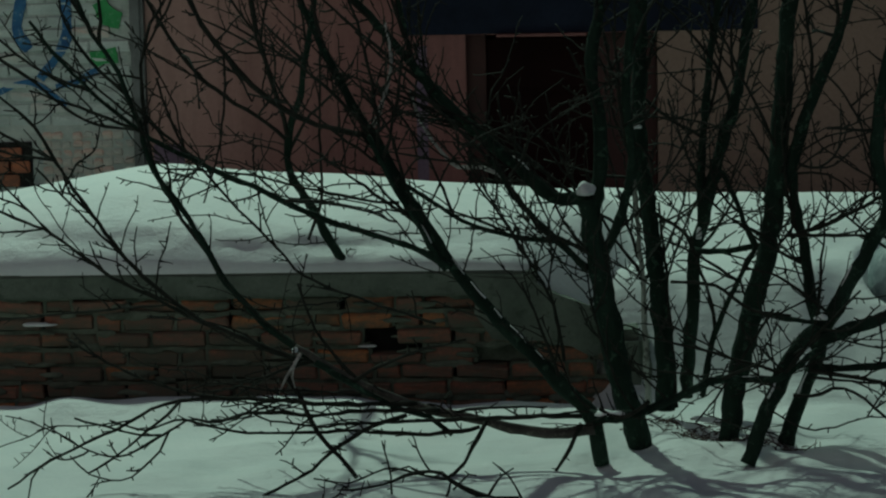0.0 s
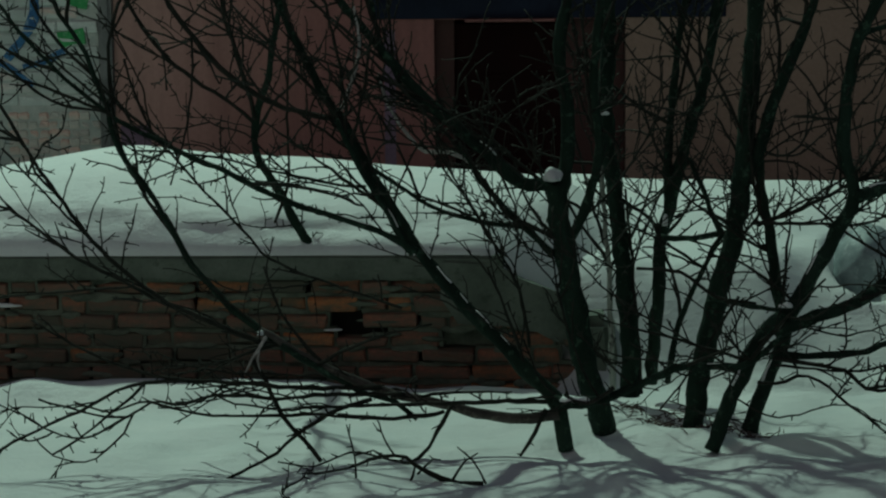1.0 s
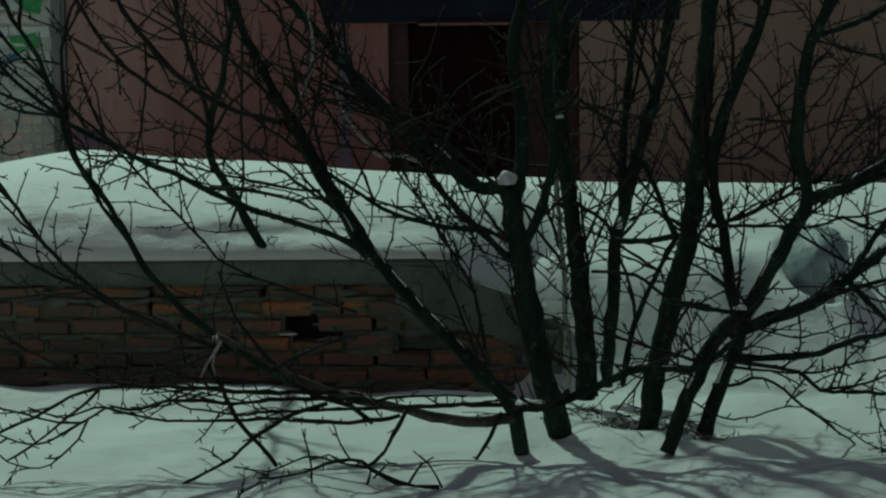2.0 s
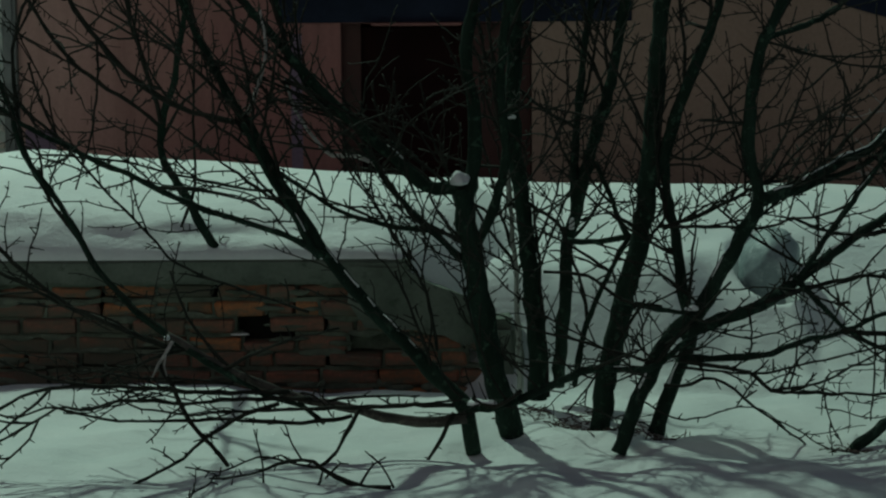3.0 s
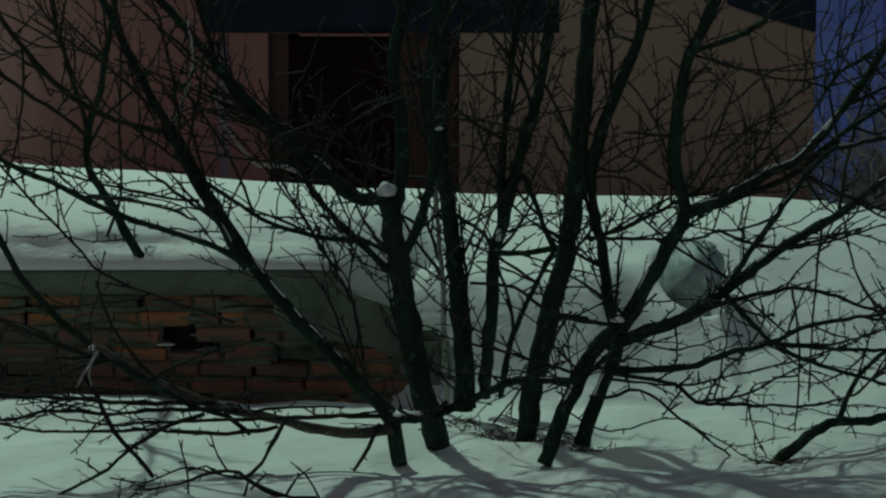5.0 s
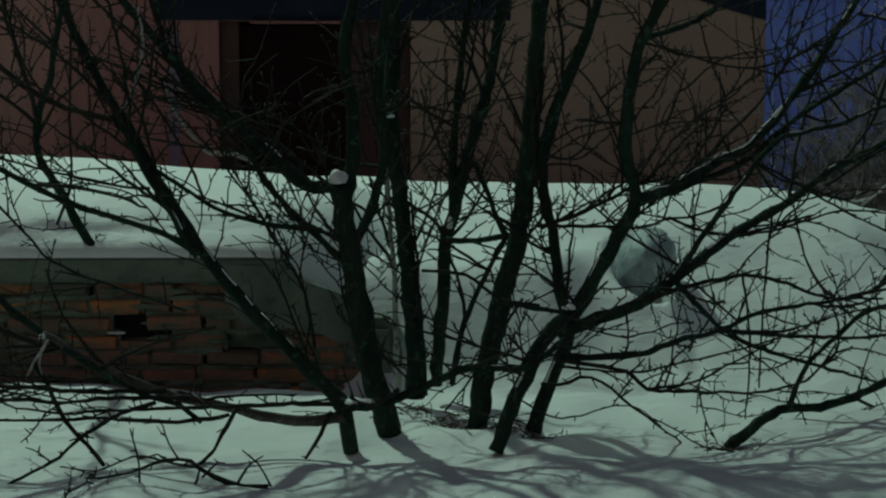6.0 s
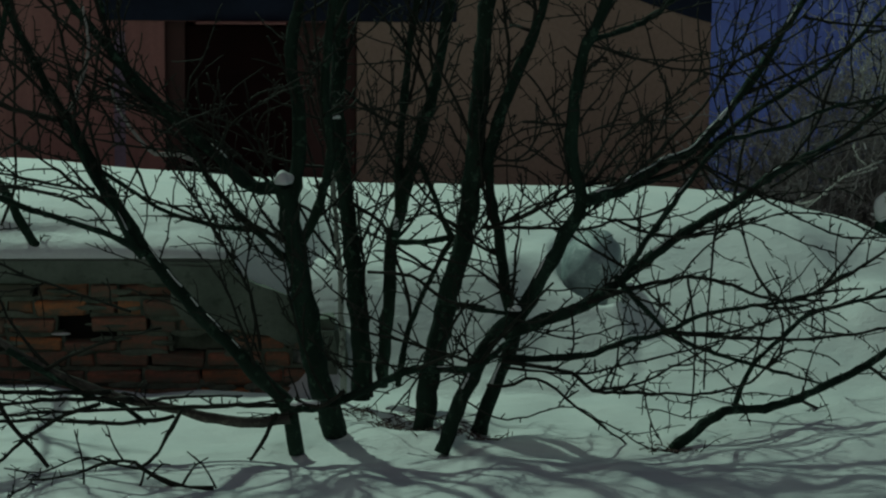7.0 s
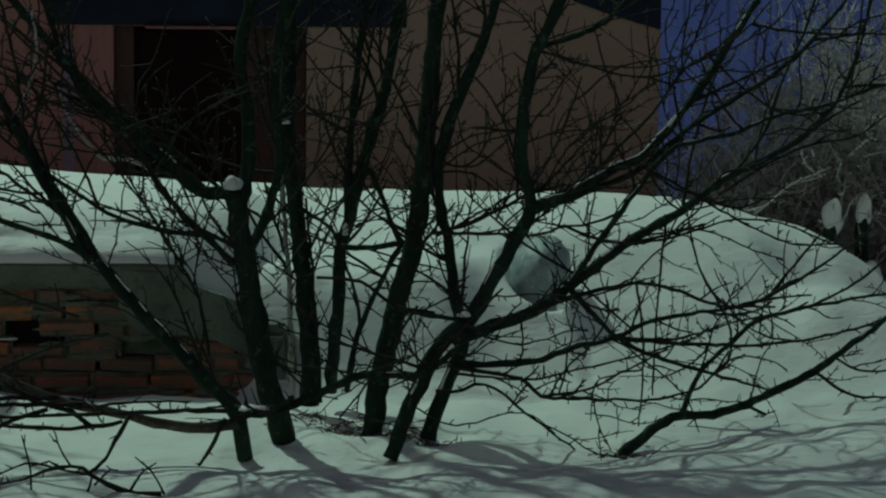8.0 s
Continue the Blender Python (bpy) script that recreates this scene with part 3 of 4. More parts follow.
limb("limb", [(0.91, 9.20, 0.46), (1.11, 9.17, 0.55), (1.28, 9.24, 0.61), (1.49, 9.38, 0.73), (1.70, 9.52, 0.85), (1.95, 9.68, 0.96), (2.18, 9.83, 1.09), (2.41, 9.97, 1.18), (2.62, 10.10, 1.29), (2.80, 10.19, 1.51), (2.92, 10.25, 1.91), (3.01, 10.29, 2.23)], 0.0281, 0.0063)
limb("branch", [(1.27, 9.18, 0.62), (1.40, 9.27, 0.70), (1.53, 9.36, 0.86), (1.64, 9.42, 0.99), (1.77, 9.50, 1.15), (1.90, 9.59, 1.24), (2.16, 9.76, 1.28), (2.42, 9.92, 1.36), (2.73, 10.10, 1.41), (3.04, 10.29, 1.49)], 0.0139, 0.0058)
limb("limb", [(0.94, 9.15, 0.38), (1.20, 9.13, 0.39), (1.38, 9.24, 0.42), (1.62, 9.40, 0.45), (1.81, 9.52, 0.50), (2.03, 9.65, 0.52), (2.29, 9.81, 0.53), (2.47, 9.91, 0.60), (2.59, 9.98, 0.64)], 0.0158, 0.0054)
limb("branch", [(1.25, 9.16, 0.61), (1.45, 9.29, 0.65), (1.64, 9.41, 0.67), (1.78, 9.49, 0.66), (1.92, 9.57, 0.62), (2.14, 9.70, 0.54), (2.41, 9.85, 0.51)], 0.0119, 0.0049)
limb("branch", [(1.37, 9.22, 0.71), (1.48, 9.28, 0.59), (1.61, 9.36, 0.46), (1.81, 9.48, 0.35), (2.03, 9.62, 0.27), (2.21, 9.72, 0.20), (2.42, 9.85, 0.13)], 0.0128, 0.0058)
limb("branch", [(1.59, 9.34, 0.46), (1.86, 9.51, 0.42), (2.03, 9.62, 0.43), (2.26, 9.76, 0.47), (2.44, 9.87, 0.47)], 0.0079, 0.0039)
limb("branch", [(1.61, 9.36, 0.45), (1.92, 9.54, 0.40), (2.29, 9.76, 0.35), (2.56, 9.92, 0.35), (2.80, 10.05, 0.37), (3.05, 10.19, 0.41)], 0.0098, 0.0058)
limb("branch", [(0.89, 9.10, 0.38), (1.03, 9.08, 0.36), (1.17, 9.05, 0.34), (1.27, 9.12, 0.25), (1.51, 9.27, 0.21), (1.78, 9.45, 0.17), (1.95, 9.55, 0.18), (2.06, 9.62, 0.21), (2.17, 9.68, 0.34)], 0.0099, 0.0049)
limb("branch", [(0.90, 9.10, 0.35), (1.06, 9.07, 0.34), (1.24, 9.09, 0.33), (1.50, 9.26, 0.35), (1.77, 9.42, 0.38), (1.99, 9.55, 0.42)], 0.0060, 0.0039)
limb("branch", [(1.27, 9.08, 0.26), (1.48, 9.22, 0.26), (1.63, 9.32, 0.31), (1.85, 9.45, 0.39)], 0.0059, 0.0039)
limb("trunk", [(1.62, 9.20, -0.01), (1.86, 9.35, 0.11), (2.06, 9.47, 0.10), (2.23, 9.57, 0.13), (2.43, 9.69, 0.18), (2.69, 9.83, 0.29), (3.02, 10.01, 0.48)], 0.0233, 0.0131)
limb("limb", [(1.97, 9.70, 0.05), (2.06, 9.73, 0.25), (2.20, 9.81, 0.35), (2.34, 9.89, 0.44), (2.52, 9.99, 0.47), (2.73, 10.10, 0.49), (3.07, 10.29, 0.51)], 0.0130, 0.0063)
limb("branch", [(1.93, 9.67, 0.01), (2.04, 9.71, -0.08), (2.16, 9.77, -0.13), (2.19, 9.77, -0.18)], 0.0079, 0.0049)
limb("branch", [(2.15, 9.74, -0.13), (2.32, 9.83, -0.01), (2.44, 9.90, 0.03)], 0.0049, 0.0029)
limb("branch", [(2.30, 9.89, 0.06), (2.42, 9.94, 0.00), (2.68, 10.05, -0.08), (2.84, 10.12, -0.13)], 0.0079, 0.0039)
limb("branch", [(2.65, 10.04, 0.18), (2.84, 10.14, 0.06), (3.09, 10.29, 0.01)], 0.0088, 0.0058)
limb("branch", [(2.77, 10.13, 0.23), (2.90, 10.19, 0.16), (3.09, 10.29, 0.14)], 0.0068, 0.0049)
limb("branch", [(0.84, 9.20, 0.26), (0.91, 9.18, 0.26), (1.04, 9.14, 0.30), (1.20, 9.10, 0.19), (1.33, 9.17, 0.08), (1.46, 9.24, -0.02)], 0.0080, 0.0039)
limb("branch", [(1.84, 9.49, 0.96), (1.82, 9.47, 0.75), (1.80, 9.45, 0.52), (1.79, 9.44, 0.19)], 0.0059, 0.0039)
limb("branch", [(1.24, 9.26, 1.66), (1.45, 9.41, 1.60), (1.70, 9.57, 1.54), (1.86, 9.68, 1.55), (2.03, 9.79, 1.60), (2.20, 9.90, 1.72)], 0.0060, 0.0040)
limb("branch", [(1.23, 9.25, 1.65), (1.28, 9.29, 1.68), (1.40, 9.37, 1.71), (1.53, 9.46, 1.76), (1.70, 9.57, 1.90), (1.96, 9.73, 2.11)], 0.0141, 0.0079)
limb("branch", [(2.06, 9.79, 1.63), (2.26, 9.90, 1.47), (2.47, 10.02, 1.36), (2.68, 10.13, 1.36)], 0.0060, 0.0039)
limb("branch", [(2.27, 9.86, 1.76), (2.54, 10.01, 1.72), (3.03, 10.29, 1.71)], 0.0069, 0.0039)
limb("branch", [(1.78, 9.58, 1.14), (1.98, 9.69, 1.04), (2.21, 9.81, 0.91), (2.50, 9.96, 0.78), (2.77, 10.10, 0.76)], 0.0069, 0.0039)
limb("branch", [(1.75, 9.56, 1.17), (1.92, 9.65, 0.97), (2.18, 9.80, 0.99), (2.35, 9.90, 0.99)], 0.0060, 0.0029)
limb("branch", [(2.12, 9.79, 1.04), (2.35, 9.92, 1.27), (2.43, 9.95, 1.49), (2.54, 10.01, 1.72), (2.60, 10.04, 1.90), (2.71, 10.09, 2.21)], 0.0079, 0.0049)
limb("branch", [(1.37, 9.27, 0.94), (1.53, 9.37, 0.87), (1.75, 9.50, 0.84), (2.03, 9.67, 0.88), (2.20, 9.77, 0.91), (2.43, 9.91, 0.88), (2.71, 10.05, 0.77)], 0.0069, 0.0039)
limb("branch", [(0.48, 9.95, 0.77), (0.62, 9.87, 0.77), (0.75, 9.80, 0.80)], 0.0130, 0.0128)
limb("branch", [(0.74, 9.75, 0.79), (0.69, 9.82, 0.90), (0.63, 9.91, 1.04), (0.60, 9.95, 1.11)], 0.0149, 0.0109)
limb("branch", [(0.86, 9.50, 0.87), (1.04, 9.43, 0.95), (1.22, 9.38, 1.05), (1.40, 9.47, 1.09)], 0.0104, 0.0061)
limb("branch", [(0.84, 9.50, 0.88), (1.06, 9.38, 0.89), (1.27, 9.33, 0.89), (1.39, 9.37, 0.93)], 0.0093, 0.0050)
limb("branch", [(0.31, 10.00, 0.93), (0.43, 10.00, 0.85), (0.48, 10.00, 0.79)], 0.0087, 0.0087)
limb("branch", [(0.22, 9.90, 1.36), (0.46, 9.79, 1.35), (0.65, 9.70, 1.29)], 0.0065, 0.0032)
limb("branch", [(0.66, 9.40, 0.58), (0.82, 9.30, 0.56), (0.97, 9.20, 0.55)], 0.0123, 0.0090)
limb("branch", [(0.36, 9.50, 0.69), (0.54, 9.43, 0.68), (0.68, 9.36, 0.59), (0.84, 9.30, 0.57)], 0.0083, 0.0061)
limb("branch", [(1.03, 9.30, 0.55), (0.91, 9.30, 0.65), (0.77, 9.30, 0.74), (0.65, 9.30, 0.77)], 0.0081, 0.0041)
limb("branch", [(0.25, 9.00, 0.28), (0.14, 9.00, 0.21), (0.05, 9.00, 0.25)], 0.0098, 0.0079)
limb("branch", [(0.05, 9.50, 0.79), (-0.07, 9.44, 0.87), (-0.18, 9.38, 0.93), (-0.27, 9.30, 1.09)], 0.0104, 0.0061)
limb("branch", [(0.11, 9.50, 0.87), (0.16, 9.50, 0.98), (0.20, 9.50, 1.17), (0.23, 9.50, 1.26)], 0.0187, 0.0124)
limb("branch", [(0.77, 9.30, 0.60), (0.68, 9.30, 0.46), (0.56, 9.30, 0.27), (0.45, 9.30, 0.13)], 0.0071, 0.0041)

limb("branch", [(1.31, 9.4, 1.04), (1.42, 9.44, 1.08), (1.55, 9.49, 1.16), (1.65, 9.53, 1.26), (1.78, 9.57, 1.38), (1.88, 9.62, 1.51), (1.97, 9.66, 1.6), (2.16, 9.71, 1.66), (2.29, 9.75, 1.75)], 0.009, 0.004)
limb("branch", [(1.57, 9.6, 1.35), (1.57, 9.6, 1.24), (1.57, 9.6, 1.14)], 0.004, 0.006)
limb("branch", [(2.14, 9.85, 1.01), (2.34, 9.92, 1.12), (2.47, 9.98, 1.18), (2.61, 10.05, 1.22), (2.79, 10.12, 1.24), (2.91, 10.18, 1.29), (3.0, 10.25, 1.34)], 0.007, 0.004)
limb("branch", [(2.32, 9.95, 1.11), (2.35, 9.98, 1.26), (2.39, 10.02, 1.39), (2.44, 10.05, 1.49)], 0.006, 0.003)
limb("branch", [(2.83, 10.1, 1.87), (2.81, 10.08, 1.72), (2.79, 10.07, 1.54), (2.76, 10.05, 1.43)], 0.005, 0.004)
limb("branch", [(1.22, 9.35, 1.06), (1.3, 9.4, 1.09), (1.41, 9.45, 1.25), (1.54, 9.5, 1.36), (1.67, 9.55, 1.44), (1.8, 9.6, 1.51)], 0.005, 0.003)
limb("branch", [(1.15, 9.3, 1.26), (1.26, 9.35, 1.29), (1.39, 9.4, 1.34), (1.49, 9.45, 1.38)], 0.004, 0.003)
limb("branch", [(1.78, 9.6, 1.14), (1.9, 9.66, 1.06), (2.03, 9.72, 1.02), (2.2, 9.78, 0.96), (2.34, 9.84, 0.99), (2.53, 9.9, 1.01)], 0.006, 0.003)
# splintered frosty ends hanging from a broken branch
limb("frosty_branch", [(-1.135, 8.92, 0.50), (-1.19, 8.92, 0.41), (-1.225, 8.92, 0.345)], 0.008, 0.004)
limb("frosty_branch", [(-1.16, 8.92, 0.47), (-1.17, 8.92, 0.40), (-1.16, 8.92, 0.36)], 0.005, 0.003)
# a low branch lying out over the snow in front
limb("branch", [(-0.26, 8.5, -0.0), (-0.38, 8.5, 0.0), (-0.46, 8.49, 0.04), (-0.52, 8.48, 0.08), (-0.55, 8.48, 0.11), (-0.65, 8.48, 0.11), (-0.74, 8.47, 0.08), (-0.83, 8.46, 0.06), (-0.95, 8.46, 0.05)], 0.011, 0.0035)
limb("branch", [(-0.52, 8.48, 0.08), (-0.48, 8.48, 0.06), (-0.41, 8.47, 0.03), (-0.34, 8.47, 0.01)], 0.006, 0.005)
limb("branch", [(-0.38, 8.5, 0.01), (-0.33, 8.5, 0.09), (-0.28, 8.5, 0.12)], 0.006, 0.003)
limb("branch", [(-0.25, 8.5, -0.0), (-0.3, 8.51, 0.09), (-0.36, 8.52, 0.14)], 0.005, 0.003)
limb("branch", [(-0.75, 8.5, -0.05), (-0.75, 8.5, 0.09), (-0.77, 8.5, 0.19), (-0.78, 8.5, 0.23)], 0.005, 0.003)
limb("branch", [(-0.56, 8.5, -0.04), (-0.53, 8.5, 0.03), (-0.52, 8.5, 0.07)], 0.006, 0.004)
limb("branch", [(-0.99, 8.5, -0.05), (-0.88, 8.5, -0.03), (-0.77, 8.5, -0.0)], 0.005, 0.003)
limb("branch", [(-0.51, 8.49, 0.04), (-0.45, 8.48, 0.1), (-0.42, 8.47, 0.1)], 0.005, 0.003)
limb("branch", [(-0.62, 8.5, 0.1), (-0.68, 8.5, 0.13), (-0.75, 8.5, 0.11)], 0.004, 0.003)


# twigs that sprout from the limbs, too many to count
def sprout(verts, faces, start, way, length, r, rng, level):
    line = [start.copy()]
    d = way.normalized()
    n = max(3, int(length / 0.03))
    for i in range(n):
        d = (d + Vector((rng.gauss(0, 0.14), rng.gauss(0, 0.09), rng.gauss(0.015, 0.13)))).normalized()
        line.append(line[-1] + d * length / n)
    tube(verts, faces, line, r, r * 0.6, 4)
    for i in range(1, n):
        dd = (line[i + 1] - line[i]).normalized()
        if rng.random() < 0.55:
            q = (dd * 0.6 + Vector((rng.gauss(0, 1), rng.gauss(0, 0.6), rng.gauss(0.2, 1))).normalized()).normalized()
            tube(verts, faces, [line[i], line[i] + q * rng.uniform(0.012, 0.038)], r * 0.9, r * 0.6, 3)
        if level and rng.random() < 0.11:
            q = (dd * 0.8 + Vector((rng.gauss(0, 1), rng.gauss(0, 0.6), rng.gauss(0.3, 0.8))).normalized()).normalized()
            sprout(verts, faces, line[i], q, length * rng.uniform(0.25, 0.5), r * 0.7, rng, level - 1)


HEART = Vector((0.5, 9.5, 0.2))


def twigs_for(limbs, name, seed, density):
    rng = random.Random(seed)
    verts, faces = [], []
    for line, r0, r1 in limbs:
        n = len(line)
        thick = r0 > 0.03
        for i in range(2 if not thick else n // 4, n - 1):
            r = r0 + (r1 - r0) * i / n
            d = (line[i + 1] - line[i]).normalized()
            side = Vector((rng.gauss(0, 1), rng.gauss(0, 0.55), rng.gauss(0.25, 0.9))).normalized()
            q = (d * 0.7 + side + (line[i] - HEART).normalized() * 0.35).normalized()
            low_left = 0.4 if line[i].y < 8.82 and line[i].z < 0.12 else 0.45 if line[i].x < -0.2 and line[i].z < 0.7 else 0.5 if line[i].x > 1.5 else 1.0
            if rng.random() < low_left * density * (1.2 if thick else 1.0) * ((0.62 if line[i].x < 0.3 else 1.15) if line[i].z > 0.95 else 1.05) and (line[i].z > 0.12 or line[i].y < 8.86):
                if q.z < -0.3:
                    q.z *= 0.3
                sprout(verts, faces, line[i], q, rng.choice((0.06, 0.09, 0.12, 0.16, 0.22, 0.3, 0.42, 0.6)) * rng.uniform(0.8, 1.25), rng.uniform(0.0030, 0.0052), rng, 1)
            elif r < 0.022 and rng.random() < 0.8:
                tube(verts, faces, [line[i], line[i] + (d * 0.4 + side) * (r + rng.uniform(0.010, 0.038))], 0.0040, 0.0024, 3)
    ob = raw(name, verts, faces, TWIG, tree, "fine bare twigs with short spurs")
    ob.matrix_parent_inverse = TREE_INV
    return tagged(ob, kind="stuff")


# the upper crown: tall limbs go on, thinning and forking
rng = random.Random(90)
for line, r0, r1 in GROWN[:]:
    if line[-1].z < 2.0 and line[0].z < 2.0 or r1 < 0.0045:
        continue
    top = line if line[-1].z > line[0].z else line[::-1]
    r = min(r1, r0) if top is line else r0
    way = (top[-1] - top[-6]).normalized()
    for fork in range(2 if r > 0.01 else 1):
        aim = (way + Vector((rng.gauss(0, 0.3), rng.gauss(0, 0.25), 0.25))).normalized()
        reach = rng.uniform(0.8, 1.5) * (1.0 if r > 0.01 else 0.6)
        bend = Vector((rng.gauss(0, 0.25), rng.gauss(0, 0.2), rng.gauss(0.1, 0.1)))
        limb("branch", [top[-1] + (aim + bend * t) * reach * t for t in (0.0, 0.25, 0.5, 0.75, 1.0)], r * (0.95 if fork == 0 else 0.65), 0.004)

# lesser branches that fork from the limbs
rng = random.Random(63)
for line, r0, r1 in GROWN[:]:
    if r0 < 0.008 or len(line) < 14:
        continue
    for k in range((3 if len(line) < 30 else 4) if line[0].x < 1.2 else 2):
        i = rng.randint(len(line) // 4, len(line) - 3)
        p = line[i]
        if p.z < 0.3:
            continue
        d = (line[i + 1] - line[i]).normalized()
        out = (p - HEART).normalized()
        way = (d * 0.7 + out * 0.5 + Vector((rng.gauss(0, 0.7), rng.gauss(0, 0.3), rng.gauss(0.15, 0.55)))).normalized()
        reach = rng.uniform(0.25, 0.7)
        bend = Vector((rng.gauss(0, 0.25), rng.gauss(0, 0.1), rng.gauss(0.1, 0.25)))
        limb("branch", [p + (way + bend * t) * reach * t for t in (0.0, 0.25, 0.5, 0.75, 1.0)], min(0.009, r0 * 0.55), 0.004)

# thin crooked shoots that cross between the stems
rng = random.Random(17)
STEMS = [g for g in GROWN if 0.0 < g[0][0].x < 1.4 and g[1] > 0.012]
for k in range(70):
    line, r0, r1 = rng.choice(STEMS)
    p = rng.choice(line)
    if not 0.2 < p.z < 1.35:
        continue
    way = Vector((rng.choice((-1, 1)) * rng.uniform(0.6, 1), rng.gauss(0, 0.35), rng.gauss(0.15, 0.4)))
    bend = Vector((rng.gauss(0, 0.3), rng.gauss(0, 0.2), rng.gauss(0.25, 0.4)))
    reach = rng.uniform(0.18, 0.5)
    limb("branch", [p + (way + bend * t) * reach * t for t in (0.0, 0.25, 0.5, 0.75, 1.0)], rng.uniform(0.0045, 0.008), 0.0035)

GROWN_LEFT = [g for g in GROWN if g[0][len(g[0]) // 2].x < 0.3]
GROWN_RIGHT = [g for g in GROWN if g[0][len(g[0]) // 2].x >= 0.3]
twigs_for(GROWN_LEFT, "twig_mass", 11, 0.44)
twigs_for(GROWN_RIGHT, "twig_mass", 12, 0.42)

# crusts of snow along the upper side of some limbs
rng = random.Random(21)
verts, faces = [], []
for line, r0, r1 in GROWN:
    if r0 < 0.012 or rng.random() < 0.2:
        continue
    i = rng.randint(2, 8)
    while i < len(line) - 5:
        n = rng.randint(2, 4)
        seg = line[i:i + n]
        d = (seg[-1] - seg[0]).normalized()
        up = Vector((0.0, -0.3, 1.0))
        up = up - d * up.dot(d)
        r = r0 + (r1 - r0) * i / len(line)
        if up.length > 0.45 and rng.random() < 0.55:
            tube(verts, faces, [p + up.normalized() * r * 0.9 for p in seg], r * 0.26, r * 0.12, 6, 1.2)
        i += n + rng.randint(3, 14)
for k, spans in SNOWY:
    line, r0, r1 = GROWN[k]
    n = len(line)
    crusty = 0.30 if len(spans) == 4 else 0.17
    for a, b in spans:
        seg = line[int(a * n):int(b * n) + 2]
        d = (seg[-1] - seg[0]).normalized()
        up = Vector((0, -0.45, 1))
        up = (up - d * up.dot(d)).normalized()
        tube(verts, faces, [p + up * r0 * 0.78 for p in seg], r0 * crusty, r0 * crusty * 0.5, 8, 1.6)
crust = raw("snow_crust", verts, faces, SNOW, tree, "thin broken crust of snow along the limbs")
crust.matrix_parent_inverse = TREE_INV
tagged(crust, kind="stuff")


# ---- snow caught on the tree ----
def snow_lump(place, size, label):
    bm = bmesh.new()
    bmesh.ops.create_icosphere(bm, subdivisions=3, radius=1.0)
    for v in bm.verts:
        v.co = Vector((v.co.x * size[0], v.co.y * size[1], v.co.z * size[2]))
        v.co *= 1 + 0.6 * noise.noise(v.co * 26 + Vector(place))
        if v.co.z < -0.4 * size[2]:
            v.co.z = -0.4 * size[2]
    ob = link("snow_lump", bm, SNOW, None, "", True)
    ob.location = place
    tagged(ob, label, "snow", "snow lumps on the tree")


snow_lump((0.015, 9.46, 1.078), (0.036, 0.035, 0.036), "small lump of snow on the cut trunk")
snow_lump((0.23, 9.93, 1.31), (0.022, 0.02, 0.012), "crumbs of snow caught on bark")
snow_lump((0.94, 9.12, 0.588), (0.032, 0.02, 0.016), "thin strip of snow in a branch fork")
snow_lump((-1.16, 8.93, 0.51), (0.014, 0.014, 0.016), "frosted tip of a broken branch")
snow_lump((0.09, 9.02, 0.225), (0.06, 0.03, 0.018), "snow pressed on a low branch")
snow_lump((0.50, 9.95, 0.83), (0.012, 0.02, 0.035), "snow plastered on a slanting stem")

rng = random.Random(77)
verts, faces = [], []
for bx, by in ((0.58, 9.62), (0.72, 9.5), (0.45, 9.75), (0.52, 9.85), (0.35, 9.9), (1.58, 9.18), (0.85, 9.42)):
    for k in range(30):
        x, y = bx + rng.gauss(0, 0.07), by + rng.gauss(0, 0.07)
        c0 = Vector((x, y, snow_height(x, y) + 0.004))
        w = Vector((rng.gauss(0, 1), rng.gauss(0, 1), rng.uniform(0, 0.6))).normalized() * rng.uniform(0.01, 0.045)
        tube(verts, faces, [c0 - w, c0 + Vector((0, 0, 0.003)), c0 + w], 0.0032, 0.002, 4)
tagged(raw("litter", verts, faces, LITTER), "reddish brown bits of bark and dead stalks on the snow", "litter", kind="stuff")

snow_lump((-2.57, 10.495, 0.385), (0.085, 0.03, 0.014), "strip of snow on a protruding brick")
snow_lump((-1.03, 10.53, 0.262), (0.05, 0.03, 0.008), "snow in the hole of the brick wall")

# ---- bluish grey lump added in the hollow of the bank to darken it ----
LUMP_GREY = two_scale("lump_grey", (0.26, 0.32, 0.33), (0.42, 0.49, 0.50), 7, 40, 0.45, 0.006, None, (0.52, 0.58, 0.58))
bm = bmesh.new()
bmesh.ops.create_icosphere(bm, subdivisions=4, radius=1.0)
for v in bm.verts:
    u = v.co.copy()
    v.co = Vector((u.x * 0.15 + 0.03 * u.z, u.y * 0.20, u.z * 0.195))
    v.co += noise.noise_vector(u * 2.1 + Vector((4, 1, 0))) * 0.018 + noise.noise_vector(u * 6) * 0.006
lump = link("grey_lump", bm, LUMP_GREY, None, "", True)
lump.location = (1.54, 11.21, 0.475)
tagged(lump, "rounded bluish grey lump added to darken a snow hollow", "ice lump")

# ---- whitewashed wall beside the red building ----
white = empty("whitewashed_wall", (-3.6, 14.2, -0.6), "whitewashed brick wall with blue and green graffiti", "wall", kind="structure")
WINV = Matrix.Translation(-Vector((-3.6, 14.2, -0.6)))


def wpart(name, bm, mat, label=""):
    ob = part(name, bm, mat, white, label)
    ob.matrix_parent_inverse = WINV
    return ob


wpart("wall_backing", box_bm(-7.0, -2.78, 14.012, 14.4, -0.6, 2.2), WHITE_MORTAR)


